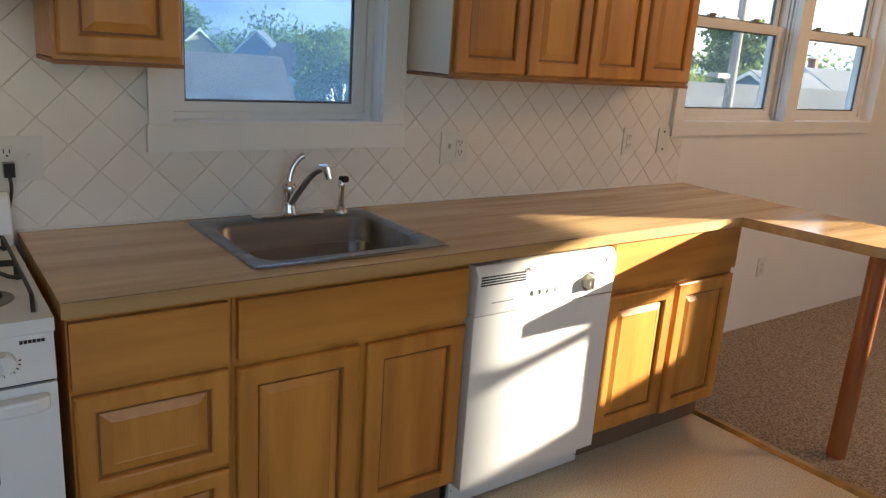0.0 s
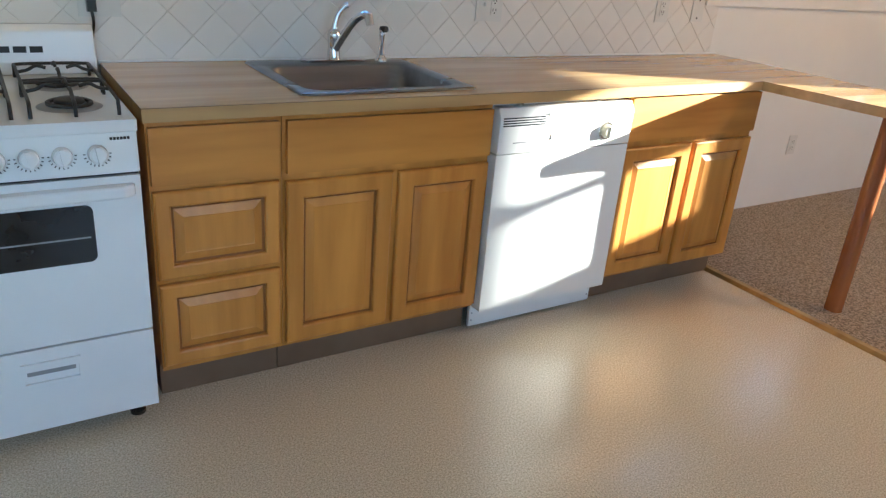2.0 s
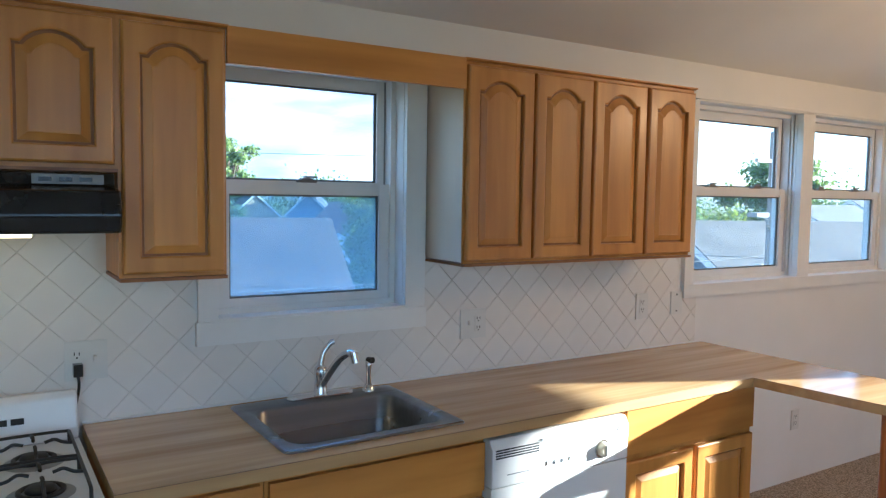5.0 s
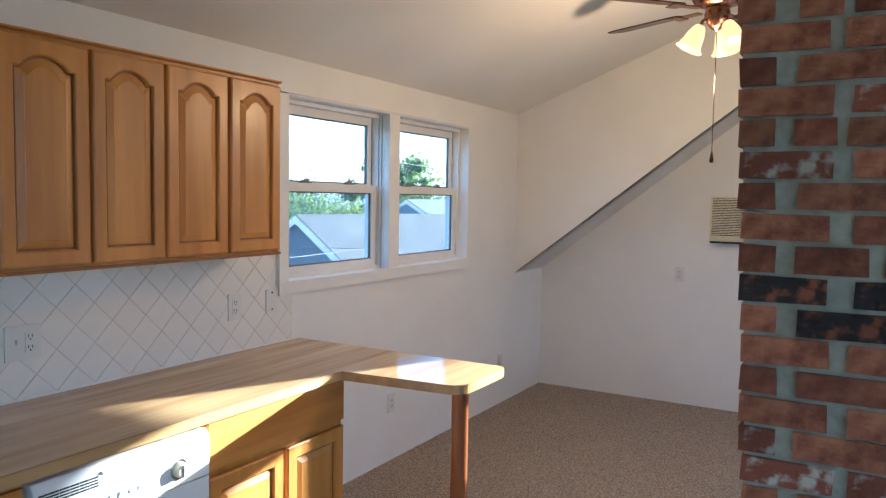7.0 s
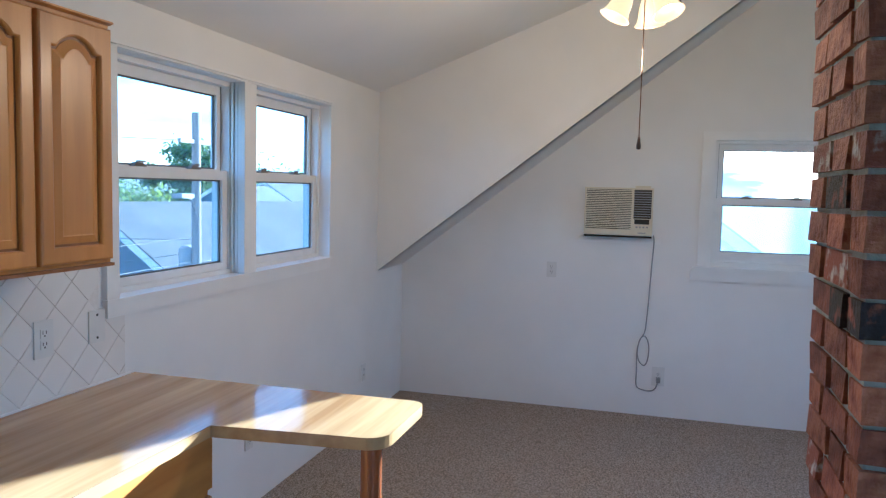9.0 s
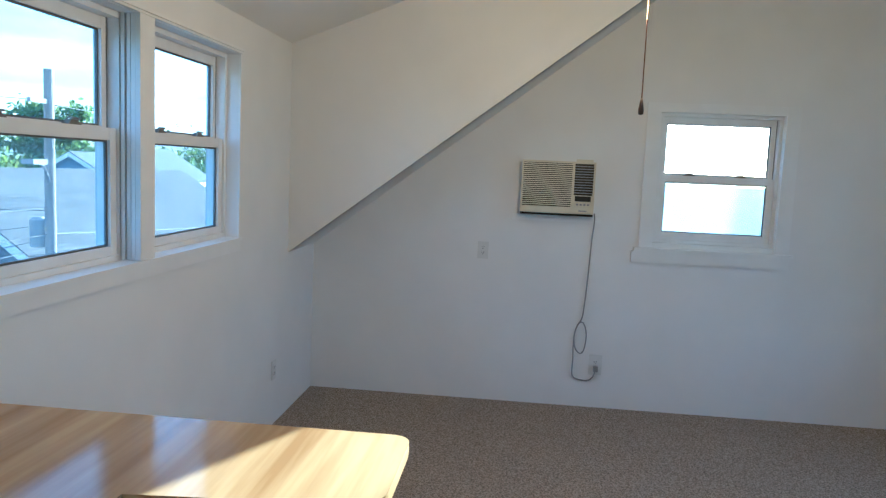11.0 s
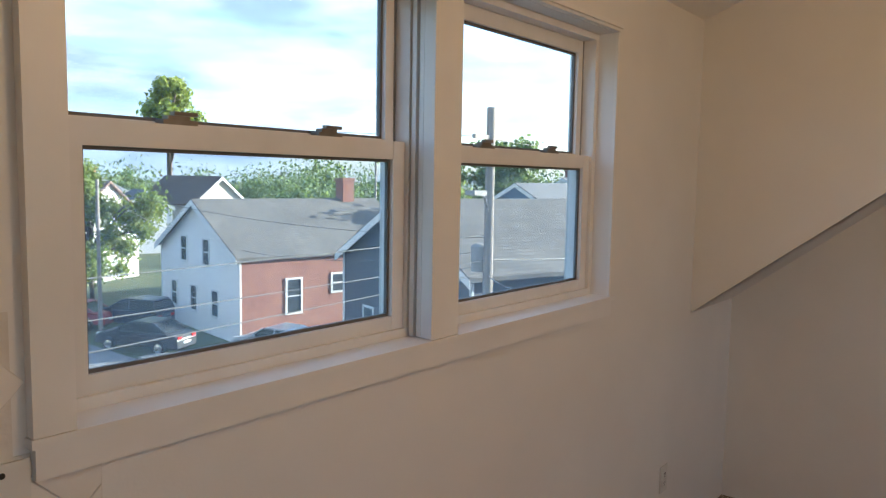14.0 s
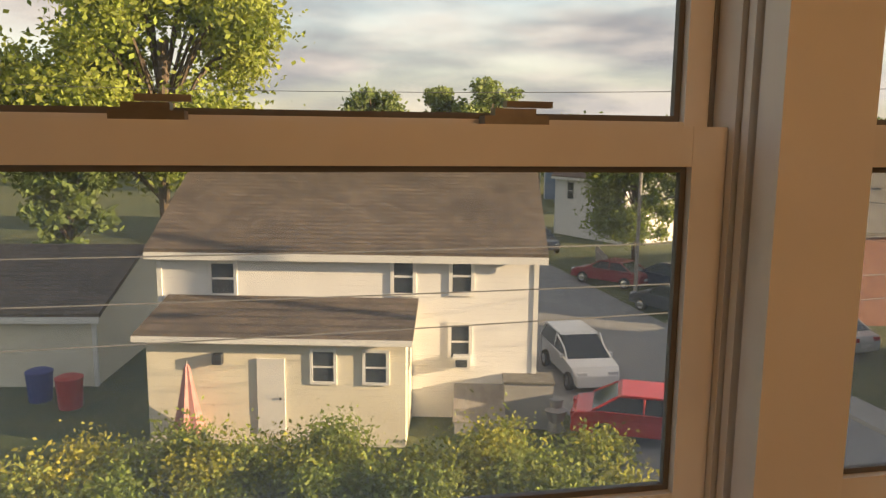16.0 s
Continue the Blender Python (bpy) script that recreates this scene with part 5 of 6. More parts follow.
lean_to()
house("white gabled house with a red brick side wall", (26.0, 38.6), -99.5, 9.7, 11.5, 4.35, 6.9, "y", M_SIDE_WHITE, M_ROOF_GREY,
      [("f", 3.2, 4.3, 0.7, 1.3), ("f", 6.0, 4.3, 0.7, 1.3), ("f", 1.8, 1.7, 0.7, 1.3), ("f", 4.4, 1.7, 0.7, 1.3), ("f", 7.0, 1.7, 0.7, 1.3), ("r", 3.0, 2.2, 0.8, 1.7), ("r", 5.8, 2.7, 0.9, 0.9)],
      side_m=M_FAR_BRICK, chimney=(4.85, 9.5, 8.1))
house("charcoal clapboard gabled house with white trim", (26.0, 23.4), -106.4, 9.6, 12.0, 4.9, 7.35, "y", M_SIDE_GREY, M_ROOF_GREY,
      [("f", 2.3, 1.9, 0.75, 1.6), ("f", 3.9, 3.9, 0.75, 1.5), ("f", 6.1, 3.8, 0.75, 1.5)])
house("low cream house beside the charcoal one", (24.6, 13.0), -100.0, 6.0, 9.0, 3.0, 4.6, "x", M_SIDE_CREAM, M_ROOF_GREY, [("f", 2.0, 1.9, 0.8, 1.1)])
house("cream garage with a brown roof, in the yard", (-13.4, 26.4), -8, 10.0, 9.0, 2.5, 4.0, "x", M_SIDE_CREAM, M_ROOF_BROWN, [("f", 6.0, 1.5, 0.8, 0.9)])
def far_house(label, bearing, dist, skew, L, *rest, **more):
    """A far house whose front is centred on a bearing (degrees from east) from the paired windows."""
    turn = bearing - 90 + skew
    u = Vector((math.cos(radians(turn)), math.sin(radians(turn)))) * (L / 2)
    return house(label, (2.56 + dist * math.cos(radians(bearing)) - u.x, -1.16 + dist * math.sin(radians(bearing)) - u.y), turn, L, *rest, **more)


# farther houses along the lane and beyond
far_house("tan gabled house with white rake boards", 73.2, 112, 12, 7.2, 9.0, 5.2, 8.5, "y", M_SIDE_TAN, M_ROOF_BROWN, [("f", 3.2, 3.6, 0.9, 1.4), ("f", 6.0, 3.6, 0.9, 1.4)])
house("pale house with a brown roof and red chimney", (25.5, 62.0), -70, 8.5, 6.4, 5.2, 7.6, "x", M_SIDE_WHITE, M_ROOF_ROSE, [("f", 2.0, 3.9, 0.8, 1.4), ("f", 5.4, 3.9, 0.8, 1.4)], chimney=(6.6, 3.2, 8.6))
far_house("cream gabled house with a brown roof behind trees", 55.2, 88, 35, 7.0, 11.0, 5.2, 8.1, "y", M_SIDE_CREAM, M_ROOF_BROWN, [("f", 2.4, 4.4, 0.9, 1.4), ("f", 4.8, 4.4, 0.9, 1.4)])
far_house("small white gabled house behind trees", 60.3, 84, 10, 5.0, 8.0, 4.9, 6.5, "y", M_SIDE_WHITE, M_ROOF_DARK, [("f", 2.5, 4.2, 0.9, 1.1)])
far_house("blue house with a slate roof far down the lane", 69.3, 104, -8, 6.4, 9.0, 5.6, 8.7, "y", M_SIDE_BLUE, M_ROOF_DARK, [("f", 2.0, 4.4, 0.9, 1.3), ("f", 4.4, 4.4, 0.9, 1.3)])
house("blue-roofed house past the brick one", (52.0, 36.0), -80, 9.0, 12.0, 5.2, 8.0, "y", M_SIDE_BLUE, M_ROOF_DARK, [("f", 3.0, 4.2, 0.9, 1.4), ("f", 6.0, 4.2, 0.9, 1.4)])
house("white house among far trees", (40.0, 88.0), -35, 10.0, 9.0, 5.4, 8.0, "y", M_SIDE_WHITE, M_ROOF_DARK, [("f", 3.2, 3.9, 0.9, 1.4), ("f", 6.6, 3.9, 0.9, 1.4)])
house("grey house among far trees", (75.0, 45.0), -85, 10.0, 12.0, 5.4, 8.6, "y", M_SIDE_WHITE, M_ROOF_DARK, [("f", 3.2, 3.9, 0.9, 1.4), ("f", 6.6, 3.9, 0.9, 1.4)], chimney=(3.0, 6.0, 9.6))
house("brick-chimneyed house behind the white one", (-4.0, 62.0), -5, 12.0, 9.0, 5.0, 7.8, "x", M_SIDE_WHITE, M_ROOF_GREY, [("f", 3.2, 3.6, 0.9, 1.4)], chimney=(9.0, 4.5, 9.0))
house("pale gabled house beyond the kitchen window", (-26.0, 40.0), 10, 9.0, 9.0, 4.8, 8.2, "y", M_SIDE_WHITE, M_ROOF_DARK, [("f", 3.0, 4.0, 0.9, 1.4), ("f", 6.0, 4.0, 0.9, 1.4)])


house("neighbouring house below the gable window", (19.0, 1.5), -90, 9.0, 9.0, 4.6, 7.9, "y", M_SIDE_BLUE, M_ROOF_DARK, [("f", 3.0, 3.0, 0.9, 1.4), ("f", 6.0, 3.0, 0.9, 1.4)])


# out of view, added to cut the sun beam through the gable window
house("tall unseen house added beside the gable to block sun", (12.10, -5.82), -114.1, 9.0, 10.0, 10.7, 13.4, "y", M_SIDE_CREAM, M_ROOF_DARK, [("f", 3.0, 3.0, 0.9, 1.4), ("f", 6.0, 3.0, 0.9, 1.4)])


# ---- parked cars ----
def car(label, at, turn, paint, kind="sedan"):
    """A car that points along its own +x."""
    c = thing("car", label, "car", (at[0], at[1], GROUND + 0.012), turn=turn)
    if kind == "sedan":
        L, W, low = 4.6, 1.78, [(-2.30, 0.30), (-2.30, 0.72), (-2.18, 0.92), (-1.50, 1.00), (1.00, 0.98), (1.95, 0.84), (2.25, 0.66), (2.30, 0.30)]
        cab = [(-1.75, 0.98), (-1.05, 1.40), (-0.55, 1.46), (0.25, 1.44), (1.15, 0.96)]
    else:
        L, W, low = 4.3, 1.76, [(-2.12, 0.30), (-2.15, 0.95), (-2.10, 1.08), (0.95, 1.05), (1.75, 0.92), (2.08, 0.68), (2.12, 0.30)]
        cab = [(-2.08, 1.06), (-1.85, 1.56), (-1.2, 1.66), (0.0, 1.62), (1.15, 1.02)]
    b = prism(low, "y", -W / 2, W / 2)
    for v in b.verts:
        if v.co.z < 0.6:
            v.co.y *= 0.96
        if abs(v.co.x) > 1.9:
            v.co.y *= 0.86
    part("body", bevel(b, 0.05, 3), paint, c, smooth=False)
    t = prism(cab, "y", -W / 2 + 0.07, W / 2 - 0.07)
    for v in t.verts:
        if v.co.z > 1.2:
            v.co.y *= 0.82
    part("cabin_glass", bevel(t, 0.03, 2), M_CARGLASS, c, "dark car windows")
    zt = max(p[1] for p in cab)
    xs = [p[0] for p in cab if p[1] > 1.35]
    r = prism([(min(xs) - 0.02, zt - 0.07), (min(xs) + 0.1, zt + 0.012), (max(xs) - 0.1, zt + 0.008), (max(xs) + 0.06, zt - 0.06)], "y", -W / 2 * 0.80, W / 2 * 0.80)
    part("roof", bevel(r, 0.02, 2), paint, c)
    for s in (-1, 1):
        pl = bmesh.new()
        for (xa, za), (xb, zb) in ((cab[0], cab[1]), (cab[-2], cab[-1])):
            tube([(xa, s * (W / 2 - 0.075), za), ((xa + xb) / 2, s * (W / 2 - 0.135), (za + zb) / 2), (xb, s * ((W / 2 - 0.07) * (0.83 if zb > 1.2 else 1)), zb)], 0.035, 6, pl)
        tube([(-0.35, s * (W / 2 - 0.07), 1.0), (-0.35, s * (W / 2 - 0.18), zt - 0.05)], 0.03, 6, pl)
        part("pillar", pl, paint, c)
        part("mirror", box((0.72, s * (W / 2 + 0.02) - 0.07, 1.0), (0.86, s * (W / 2 + 0.02) + 0.07, 1.12), 0.03), paint, c)
        part("headlamp", box((L / 2 - 0.28, s * (W / 2 - 0.34) - 0.16, 0.66), (L / 2 - 0.10, s * (W / 2 - 0.34) + 0.16, 0.80), 0.03), M_LAMPWHITE, c)
        part("tail_lamp", box((-L / 2 - 0.01, s * (W / 2 - 0.36) - 0.14, 0.72), (-L / 2 + 0.10, s * (W / 2 - 0.36) + 0.14, 0.86), 0.02), M_LAMPRED, c)
        for x in (-1.36, 1.40):
            w = part("wheel", lathe([(0.20, -0.10), (0.31, -0.10), (0.325, -0.06), (0.325, 0.06), (0.31, 0.10), (0.20, 0.10)], 24, pose(x, s * (W / 2 - 0.10), 0.325, 90)), M_TYRE, c)
            part("rim", lathe([(0.0, -0.105), (0.06, -0.105), (0.19, -0.085), (0.21, -0.10), (0.21, 0.10), (0.19, 0.085), (0.06, 0.105), (0.0, 0.105)], 20, pose(x, s * (W / 2 - 0.10), 0.325, 90)), M_STEEL, w)
    part("number_plate", box((-L / 2 - 0.02, -0.26, 0.50), (-L / 2 + 0.004, 0.26, 0.62)), M_LAMPWHITE, c)
    return c


def paint_mat(name, col):
    return mat(name, col, 0.3, color2=tuple(0.9 * k for k in col), scale=2, coat=0.6)


hatch = car("white hatchback parked on the lane", (12.8, 23.4), -92, paint_mat("white_paint", (0.75, 0.75, 0.75)), "van")
hatch.scale = (0.97, 0.97, 0.97)
car("bright red car parked before the hedge", (12.9, 17.7), -25, paint_mat("bright_red_paint", (0.55, 0.015, 0.015)))
car("dark red sedan parked by the grass", (20.9, 39.2), 125, paint_mat("dark_red_paint", (0.32, 0.02, 0.025)))
car("dark grey sedan parked beside the white house", (20.9, 31.6), 112, paint_mat("dark_grey_paint", (0.035, 0.037, 0.042)))
car("dark blue car parked behind the grey sedan", (23.3, 37.0), 110, paint_mat("dark_blue_paint", (0.015, 0.02, 0.05)), "van")
car("dark car parked at the lane end", (20.8, 52.0), -85, paint_mat("black_paint", (0.02, 0.022, 0.03)), "van")
car("white car in the far driveway", (24.2, 25.8), 100, paint_mat("silver_paint", (0.5, 0.5, 0.5)))


# ---- yard clutter ----
for at, col, lb in (((-4.9, 23.9), (0.02, 0.04, 0.22), "blue plastic barrel in the yard"), ((-3.9, 37.5), (0.02, 0.04, 0.20), "blue plastic bin by the lawn"), ((-3.8, 23.1), (0.45, 0.03, 0.02), "red plastic bin in the yard")):
    b = thing("bin", lb, "bin", (at[0], at[1], GROUND))
    m_ = mat("bin_" + lb.split()[0], col, 0.4)
    part("tub", lathe([(0.0, 0.0), (0.34, 0.0), (0.40, 0.9), (0.0, 0.9)], 16), m_, b)
    part("lid", lathe([(0.42, 0.9), (0.42, 0.96), (0.30, 1.02), (0.0, 1.03)], 16), m_, b)
M_UMB = mat("faded_pink_cloth", (0.50, 0.20, 0.19), 0.9, color2=(0.58, 0.30, 0.27), scale=6)
u = thing("garden_umbrella", "closed faded pink garden umbrella by the lean-to", "umbrella", (0.25, 19.1, GROUND))
part("pole", cyl((0, 0, 0), (0, 0, 2.5), 0.025), M_POLE, u)
um = lathe([(0.0, 2.45), (0.08, 2.35), (0.16, 1.9), (0.30, 1.2), (0.48, 0.5), (0.42, 0.48)], 14, bm=None)
for i, v in enumerate(um.verts):
    if i % 2:
        v.co.x *= 0.7
        v.co.y *= 0.7
part("canopy", um, M_UMB, u)
b = thing("bulkhead", "grey weathered cellar hatch beside the house wall", "cellar hatch", (7.45, 19.1, GROUND), turn=-13.2)
part("frame", prism([(0, 0), (1.5, 0), (1.5, 1.15), (0, 0.3)], "x", 0, 1.4), M_CONCRETE, b)
part("hatch_door", prism([(0, 0.31), (1.5, 1.16), (1.5, 1.21), (0, 0.36)], "x", -0.05, 1.45), M_POLE, b)
b = thing("propane_box", "grey utility box on the wall of the house", "utility box", (8.95, 19.25, GROUND), turn=-13.2)
part("box", box((0, 0, 0), (1.4, 0.9, 1.35), 0.03), M_CONCRETE, b)
part("lid", box((-0.04, -0.04, 1.352), (1.44, 0.94, 1.42), 0.02), M_ROOF_GREY, b)
f = thing("fence", "pale wooden fence beside the lane", "fence", (21.3, 40.5, GROUND), turn=75)
for i in range(28):
    part("board", box((i * 0.20, 0, 0.05), (i * 0.20 + 0.17, 0.03, 1.35)), M_POLE, f)
part("rail", box((0, 0.031, 0.9), (5.6, 0.08, 1.0)), M_POLE, f)


a = thing("window_air_conditioner", "small white air conditioner in the lower house window", "air conditioner", (7.88, 20.22, GROUND + 1.62), turn=-13.2)
part("case", box((-0.25, -0.30, 0.0), (0.25, 0.05, 0.36), 0.02), M_HOUSE_TRIM, a)
part("grille", box((-0.17, -0.315, 0.07), (0.17, -0.301, 0.29)), M_PANE_DARK, a)
p = thing("garden_urn", "pale stone garden urn beside the lane", "urn", (10.4, 18.9, GROUND))
part("bowl", lathe([(0.0, 0.0), (0.26, 0.0), (0.20, 0.25), (0.30, 0.55), (0.34, 0.62), (0.16, 0.70), (0.22, 0.95), (0.0, 0.98)], 14), M_CONCRETE, p)


# ---- poles and cables ----
def pole(label, at, top, r=0.14, arm=True):
    p = thing("utility_pole", label, "utility pole", (at[0], at[1], GROUND))
    part("shaft", cyl((0, 0, 0), (0, 0, top - GROUND), r * 1.1, r * 0.8, 14), M_POLE, p)
    if arm:
        part("crossarm", box((-0.9, -0.06, top - GROUND - 1.0), (0.9, 0.06, top - GROUND - 0.87)), M_POLE, p)
        part("transformer", lathe([(0.0, 0.0), (0.24, 0.0), (0.25, 0.8), (0.12, 0.9), (0.0, 0.9)], 16, Matrix.Translation((0.0, 0.38, top - GROUND - 5.2))), M_CONCRETE, p)
        lampm = tube([(0, 0, 7.2), (-0.7, -0.3, 7.75), (-1.6, -0.7, 7.95)], 0.04, 8)
        la = part("lamp_arm", lampm, M_STEEL, p)
        part("lamp_head", box((-2.1, -0.95, 7.86), (-1.5, -0.60, 8.0), 0.04), M_CONCRETE, la)
    return p


pole("tall weathered utility pole with a street lamp arm", (21.7, 12.4), 3.9, 0.17)
pole("slim wooden pole beside the parked cars", (20.4, 34.9), 1.35, 0.10, False)
pole("far utility pole along the lane", (30.0, 62.0), 2.6, 0.13, False)
pole("far utility pole among the houses", (58.0, 52.0), 4.0, 0.13, False)


def cable(a, b, sag, r=0.014):
    c = thing("cable", "grey overhead cable strung across the yard", "cable", group="overhead cables")
    n = 14
    pts = []
    for i in range(n + 1):
        t = i / n
        p = Vector(a).lerp(Vector(b), t)
        pts.append(p - Vector((0, 0, sag * 4 * t * (1 - t))))
    part("strand", tube(pts, r, 5), M_WIRE, c)


for za, zb, y, sg in ((-0.1, -0.30, 13.6, 0.25), (-0.9, -1.25, 13.4, 0.20), (-1.3, -2.2, 13.2, 0.25)):
    cable((21.7, 12.4, za), (-24, y, zb), sg)
cable((21.7, 12.4, -0.2), (20.4, 34.9, 1.0), 0.5)
cable((21.7, 12.4, -0.6), (24.6, 29.0, -2.0), 0.4)
cable((21.7, 12.4, -1.0), (25.0, 21.0, -2.2), 0.3)
cable((21.7, 12.4, 3.0), (-30, 40, 5.0), 0.8, 0.010)
cable((21.7, 12.4, 2.9), (70, 8, 4.0), 0.8, 0.010)
cable((21.7, 12.4, -0.9), (70, 6, -0.5), 0.8)
cable((20.4, 34.9, 1.0), (26.0, 37.0, -1.6), 0.3)
cable((21.7, 12.4, -1.4), (7.0, 0.6, 0.9), 0.25)


# ---- trees and hedge ----
def leaf_mat(name, c1, c2):
    m = mat(name, c1, 0.75, color2=c2, scale=0.8)
    n, l = m.node_tree.nodes, m.node_tree.links
    b = n["Principled BSDF"]
    g, hs, rg = n.new("ShaderNodeNewGeometry"), n.new("ShaderNodeHueSaturation"), n.new("ShaderNodeMapRange")
    rg.inputs["To Min"].default_value, rg.inputs["To Max"].default_value = 0.55, 1.45
    l.new(g.outputs["Random Per Island"], rg.inputs["Value"])
    src = b.inputs["Base Color"].links[0].from_socket
    l.new(src, hs.inputs["Color"])
    l.new(rg.outputs["Result"], hs.inputs["Value"])
    l.new(hs.outputs["Color"], b.inputs["Base Color"])
    tr, mx = n.new("ShaderNodeBsdfTranslucent"), n.new("ShaderNodeMixShader")
    mx.inputs["Fac"].default_value = 0.42
    l.new(hs.outputs["Color"], tr.inputs["Color"])
    l.new(b.outputs["BSDF"], mx.inputs[1])
    l.new(tr.outputs["BSDF"], mx.inputs[2])
    l.new(mx.outputs["Shader"], n["Material Output"].inputs["Surface"])
    return m


M_LEAF = leaf_mat("green_leaves", (0.16, 0.22, 0.036), (0.27, 0.31, 0.06))
M_LEAF_DARK = leaf_mat("dark_green_leaves", (0.12, 0.18, 0.05), (0.19, 0.245, 0.08))
M_LEAF_YELLOW = leaf_mat("yellow_green_leaves", (0.24, 0.27, 0.035), (0.40, 0.36, 0.05))


def leaves(clumps, count, size, seed):
    """Many small leaf faces scattered through clumps (centre, radii)."""
    rng = np.random.default_rng(seed)
    vol = np.array([r[0] * r[1] * r[2] for _, r in clumps]) ** 0.67
    pick = rng.choice(len(clumps), count, p=vol / vol.sum())
    cen = np.array([c for c, _ in clumps])[pick]
    rad = np.array([r for _, r in clumps])[pick]
    d = rng.normal(size=(count, 3))
    d /= np.linalg.norm(d, axis=1)[:, None]
    p = cen + d * rad * np.abs(rng.normal(0.62, 0.36, count))[:, None]
    a = rng.normal(size=(count, 3))
    a /= np.linalg.norm(a, axis=1)[:, None]
    b = np.cross(a, rng.normal(size=(count, 3)))
    b /= np.linalg.norm(b, axis=1)[:, None]
    s = size * rng.uniform(0.6, 1.4, count)[:, None]
    v = np.stack([p - a * s, p + b * s * 0.55, p + a * s, p - b * s * 0.55], 1).reshape(-1, 3)
    me = bpy.data.meshes.new("leaves")
    me.from_pydata(v.tolist(), [], np.arange(count * 4).reshape(-1, 4).tolist())
    return me


def tree(label, at, height, width, material, seed, count=2600, size=0.28, bare=0.25, tall=False):
    rng = random.Random(seed)
    t = thing("tree", label, "tree", (at[0], at[1], GROUND))
    tr = bmesh.new()
    top = height * 0.72
    tube([(0, 0, -0.2), (rng.uniform(-.2, .2), rng.uniform(-.2, .2), top * 0.4), (rng.uniform(-.5, .5), rng.uniform(-.5, .5), top)], height * 0.018, 8, tr)
    clumps = []
    for i in range(36 if not tall else 22):
        a = rng.uniform(0, 2 * math.pi)
        k = rng.uniform(bare + 0.06, 0.92)
        reach = width * 0.5 * (1 - abs(k - 0.58) * 1.25) * rng.uniform(0.25, 1.0)
        c = Vector((reach * math.cos(a), reach * math.sin(a), height * k))
        tube([(0, 0, height * k * 0.55), c * 0.55 + Vector((0, 0, height * k * 0.40)), c], height * 0.006, 5, tr)
        r = width * rng.uniform(0.07, 0.15)
        clumps.append((tuple(c), (r, r, r * rng.uniform(0.7, 1.0))))
    part("trunk", tr, M_BARK, t)
    me = leaves(clumps, count, size, seed)
    me.materials.append(material)
    cr = new("crown", me)
    cr.parent = t
    return t


tree("large leafy tree behind the garage", (-5.5, 52.0), 20.0, 22.0, M_LEAF, 1, 46000, 0.21)
tree("large leafy tree beside another", (-21.0, 46.0), 19.0, 19.0, M_LEAF, 2, 26000, 0.25)
tree("full green tree beside the parked cars", (26.0, 47.0), 8.9, 9.0, M_LEAF, 3, 26000, 0.14, bare=0.14)
tree("small green tree at the lane", (18.6, 62.0), 7.5, 4.6, M_LEAF_DARK, 4, 6000, 0.18)
tree("tall sparse tree standing above the roofs", (79.0, 124.3), 27.5, 13.0, M_LEAF, 5, 9000, 0.42, bare=0.55, tall=True)
tree("round tree above the white house roof", (14.0, 105.0), 15.5, 11.0, M_LEAF_DARK, 6, 8000, 0.36)
tree("tall tree above the white house roof", (33.0, 112.0), 17.5, 13.0, M_LEAF_DARK, 7, 8000, 0.36, bare=0.4)
tree("tree above the far roofs", (26.0, 120.0), 17.0, 8.0, M_LEAF_DARK, 8, 6000, 0.36, bare=0.45)
tree("low round tree near the charcoal house", (40.0, 28.0), 7.5, 7.0, M_LEAF, 9, 8000, 0.18)
tree("tree at the edge of the garage", (-10.0, 46.0), 6.5, 5.5, M_LEAF_DARK, 10, 3000, 0.28, bare=0.1)
tree("round tree beyond the kitchen window", (-14.0, 60.0), 13.5, 9.0, M_LEAF, 11, 10000, 0.24)
tree("tree far beyond the paired windows", (95.0, 62.0), 15.0, 15.0, M_LEAF_DARK, 12, 8000, 0.38)

far = []
rng_f = random.Random(21)
for i in range(230):
    a = radians(rng_f.uniform(2, 120))
    d = rng_f.uniform(135, 260)
    r = rng_f.uniform(4.0, 8.0)
    far.append(((d * math.cos(a), d * math.sin(a), GROUND + rng_f.uniform(1.0, 8.0)), (r, r, r * 0.85)))
me = leaves(far, 120000, 0.42, 22)
me.materials.append(M_LEAF_DARK)
tagged(new("far_woods", me), "dark green line of far trees", "woods", kind="stuff")
near = []
for i in range(46):
    x = rng_f.uniform(-3.5, 11.0)
    near.append(((x, 15.6 + rng_f.uniform(-1.6, 1.5) - 0.12 * x, GROUND + rng_f.uniform(0.3, 1.15)), (rng_f.uniform(0.6, 1.1), rng_f.uniform(0.5, 0.9), rng_f.uniform(0.5, 0.95))))
for nm, sl_, ml_, cnt, sd in (("hedge", near[::2], M_LEAF, 36000, 31), ("hedge", near[1::2], M_LEAF_YELLOW, 26000, 32)):
    me = leaves(sl_, cnt, 0.062, sd)
    me.materials.append(ml_)
    tagged(new(nm, me), "overgrown leafy hedge below the windows" if sd == 31 else "yellow-green flowering hedge below the windows", "hedge", kind="stuff")
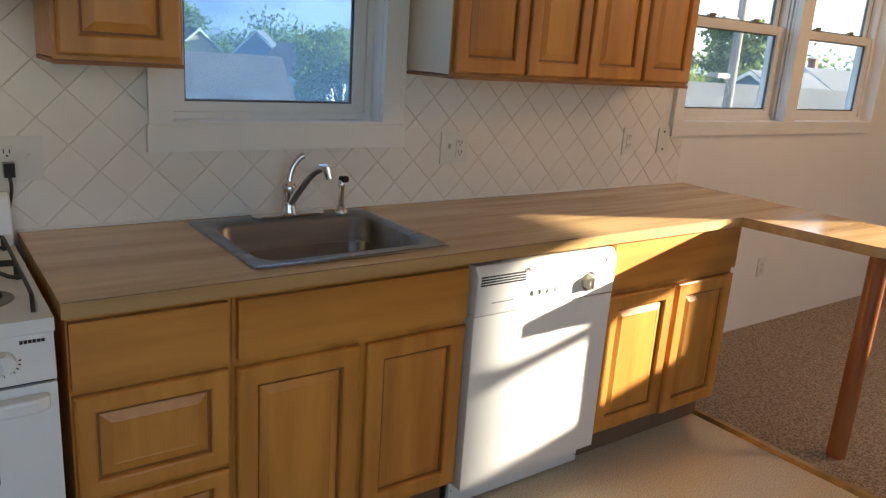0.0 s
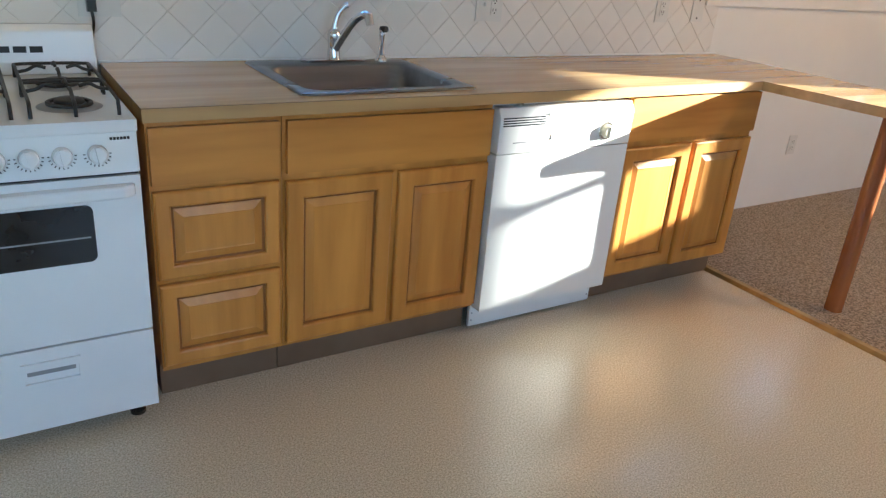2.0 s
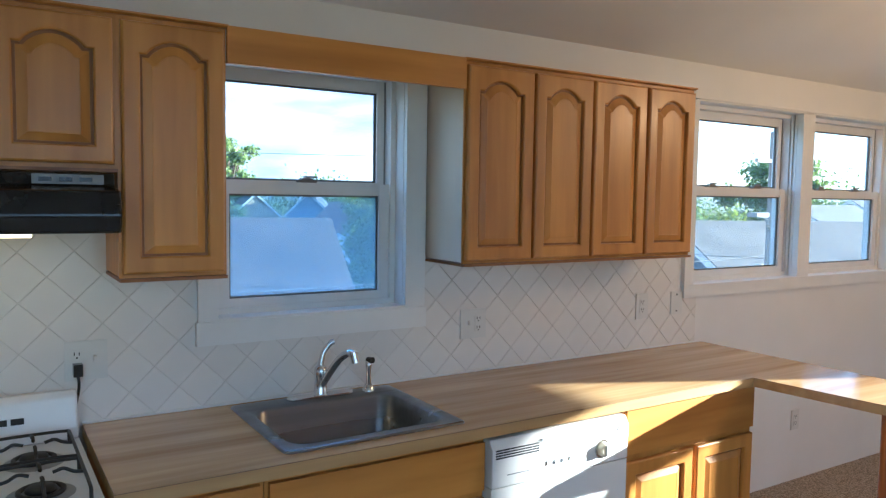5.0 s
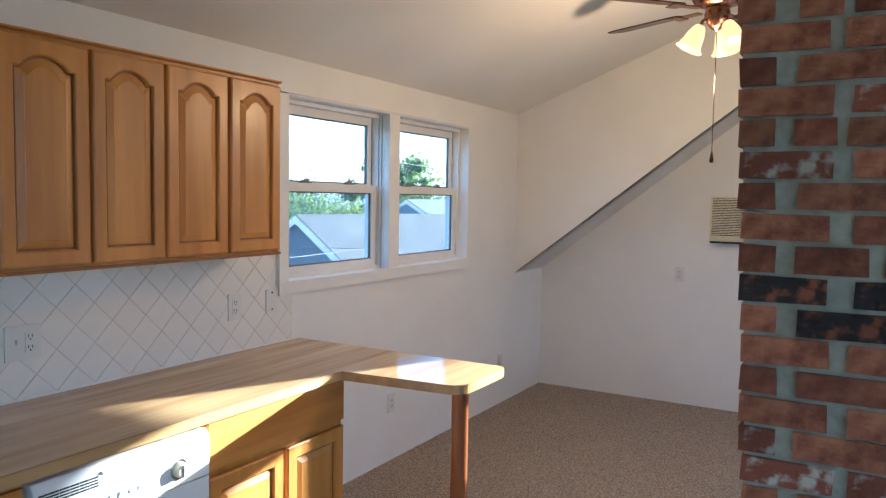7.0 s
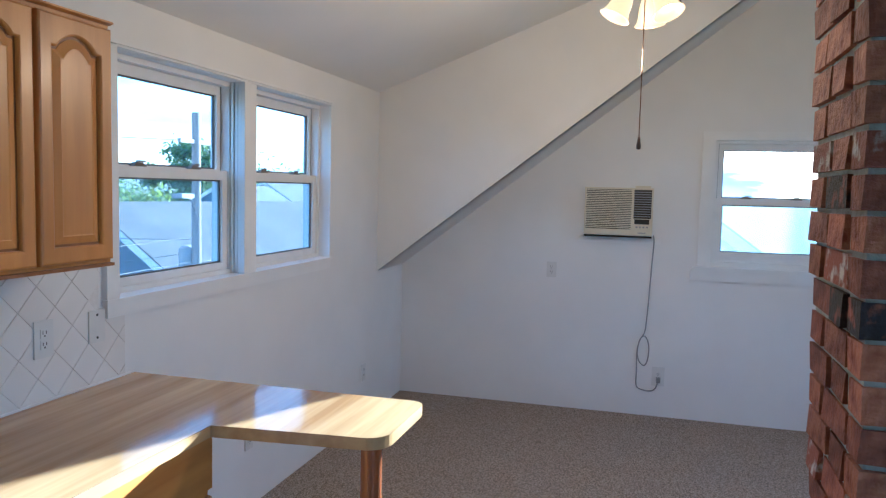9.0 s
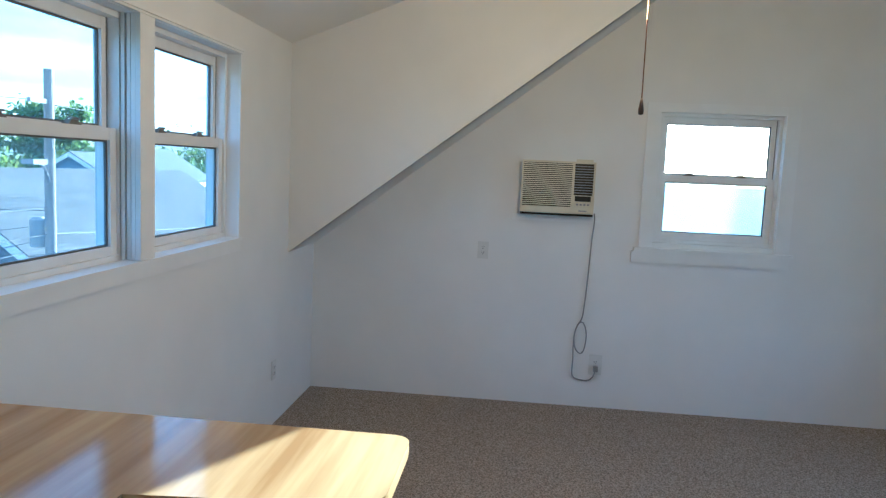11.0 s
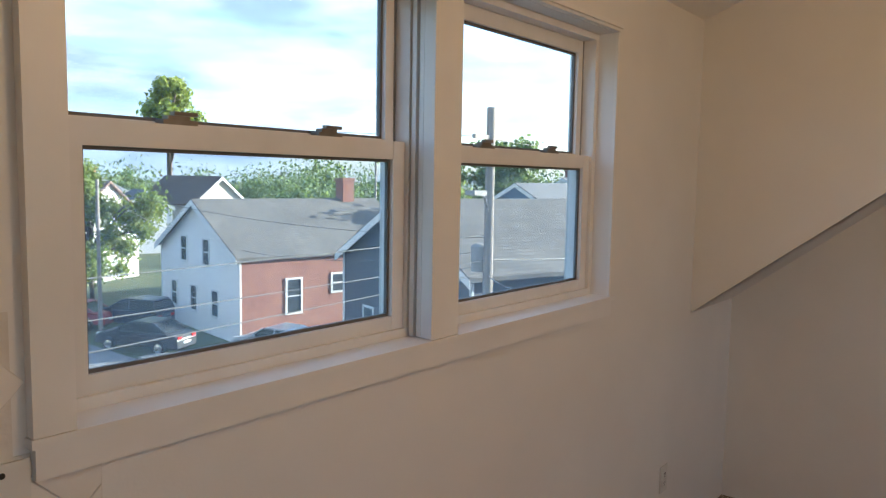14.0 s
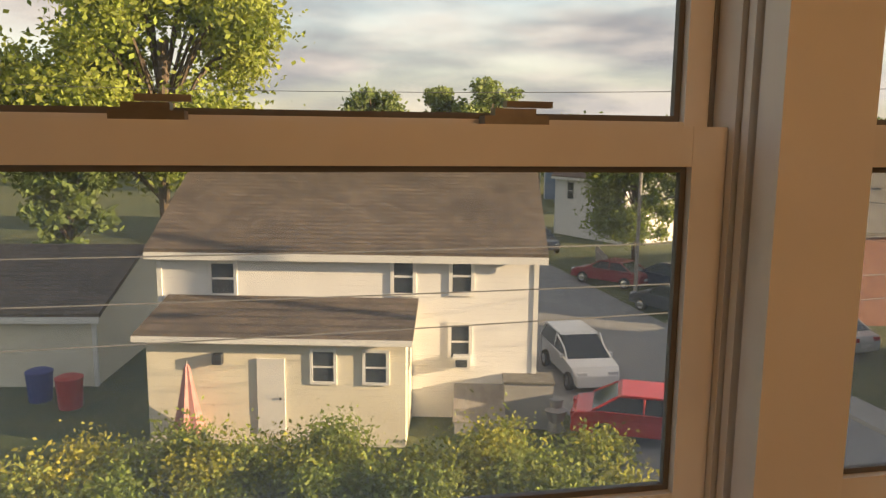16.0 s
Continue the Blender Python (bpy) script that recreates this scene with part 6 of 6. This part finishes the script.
# ---- brick chimney ----
M_BRICKS = []
for nm, c1, c2 in (("brick_red", (0.19, 0.054, 0.026), (0.35, 0.120, 0.055)), ("brick_orange", (0.42, 0.160, 0.070), (0.20, 0.055, 0.028)),
                   ("brick_burnt", (0.026, 0.018, 0.016), (0.26, 0.080, 0.036)), ("brick_limed", (0.27, 0.08, 0.04), (0.62, 0.54, 0.42))):
    patchy = nm in ("brick_burnt", "brick_limed")
    M_BRICKS.append(mat(nm, c1, 0.8, color2=c2, scale=22 if patchy else 26, detail=8, bump=0.8, bump_scale=70, rand=0.32, bands=(1.0, 1.16) if patchy else (0.85, 1.2)))


def chimney():
    x0, x1, y1, y0 = 1.895, 2.320, -2.268, -2.93
    top = RIDGE_Z - 0.2
    LEAN = 0.045
    ch = tagged(part("chimney", prism([(y0 + 0.009, 0), (y1 - 0.009 - LEAN * 1.45, 0), (y1 - 0.009 + LEAN * (top - 1.45), top), (y0 + 0.009, top)], "x", x0 + 0.009, x1 - 0.009), M_MORTAR), "exposed red brick chimney with thick grey mortar joints", "chimney", kind="structure")

    rng = random.Random(11)
    pitch, h, d = 0.0733, 0.0625, 0.09
    lib = {}

    def brick_mesh(length, kind, variant):
        key = (round(length, 3), kind, variant)
        if key not in lib:
            r2 = random.Random(hash((int(length * 1000), kind, variant)) & 0xffff)
            bm = bmesh.new()
            bm_box(bm, (0, 0, 0), (length, d, h))
            for v in bm.verts:
                v.co += Vector((r2.uniform(-0.003, 0.003), r2.uniform(-0.004, 0.002), r2.uniform(-0.0025, 0.0025)))
            bevel(bm, 0.006, 2)
            lib[key] = mesh("brick", bm, M_BRICKS[kind])
        return lib[key]

    def put(length, m):
        kind = rng.choices((0, 1, 2, 3), (4.2, 4.2, 1.5, 0.8))[0]
        ob = new("brick", brick_mesh(round(length, 2), kind, rng.randrange(4)))
        ob.parent = ch
        ob.matrix_local = m @ pose(rng.uniform(-0.003, 0.003), rng.uniform(-0.004, 0.003), 0, 0, rng.uniform(-0.5, 0.5), rng.uniform(-0.6, 0.6))

    n = int(top / pitch)
    for i in range(n):
        z = 0.018 + i * pitch
        face = y1 + LEAN * (z - 1.45)
        # face towards the kitchen: runs along -y from the corner
        y = face
        first = rng.uniform(0.188, 0.202) if i % 2 else 0.084
        length = first
        while y - 0.06 > y0:
            length = min(length, y - y0)
            put(length, pose(x0, y, z, 0, 0, -90))
            y -= length + (rng.choice((0.036, 0.042, 0.048)) if y == face else rng.choice((0.018, 0.026, 0.034)))
            length = rng.choice((0.195, 0.195, 0.150, 0.092))
        # face towards the windows: runs along +x
        if i % 2:
            segs = ((x0 + 0.112, 0.125), (x0 + 0.252, x1 - x0 - 0.252))
        else:
            segs = ((x0 + 0.103, 0.190), (x0 + 0.310, x1 - x0 - 0.310))
        for sx, ln in segs:
            if ln > 0.05:
                put(ln, pose(sx + ln, face, z, 0, 0, 180))


chimney()
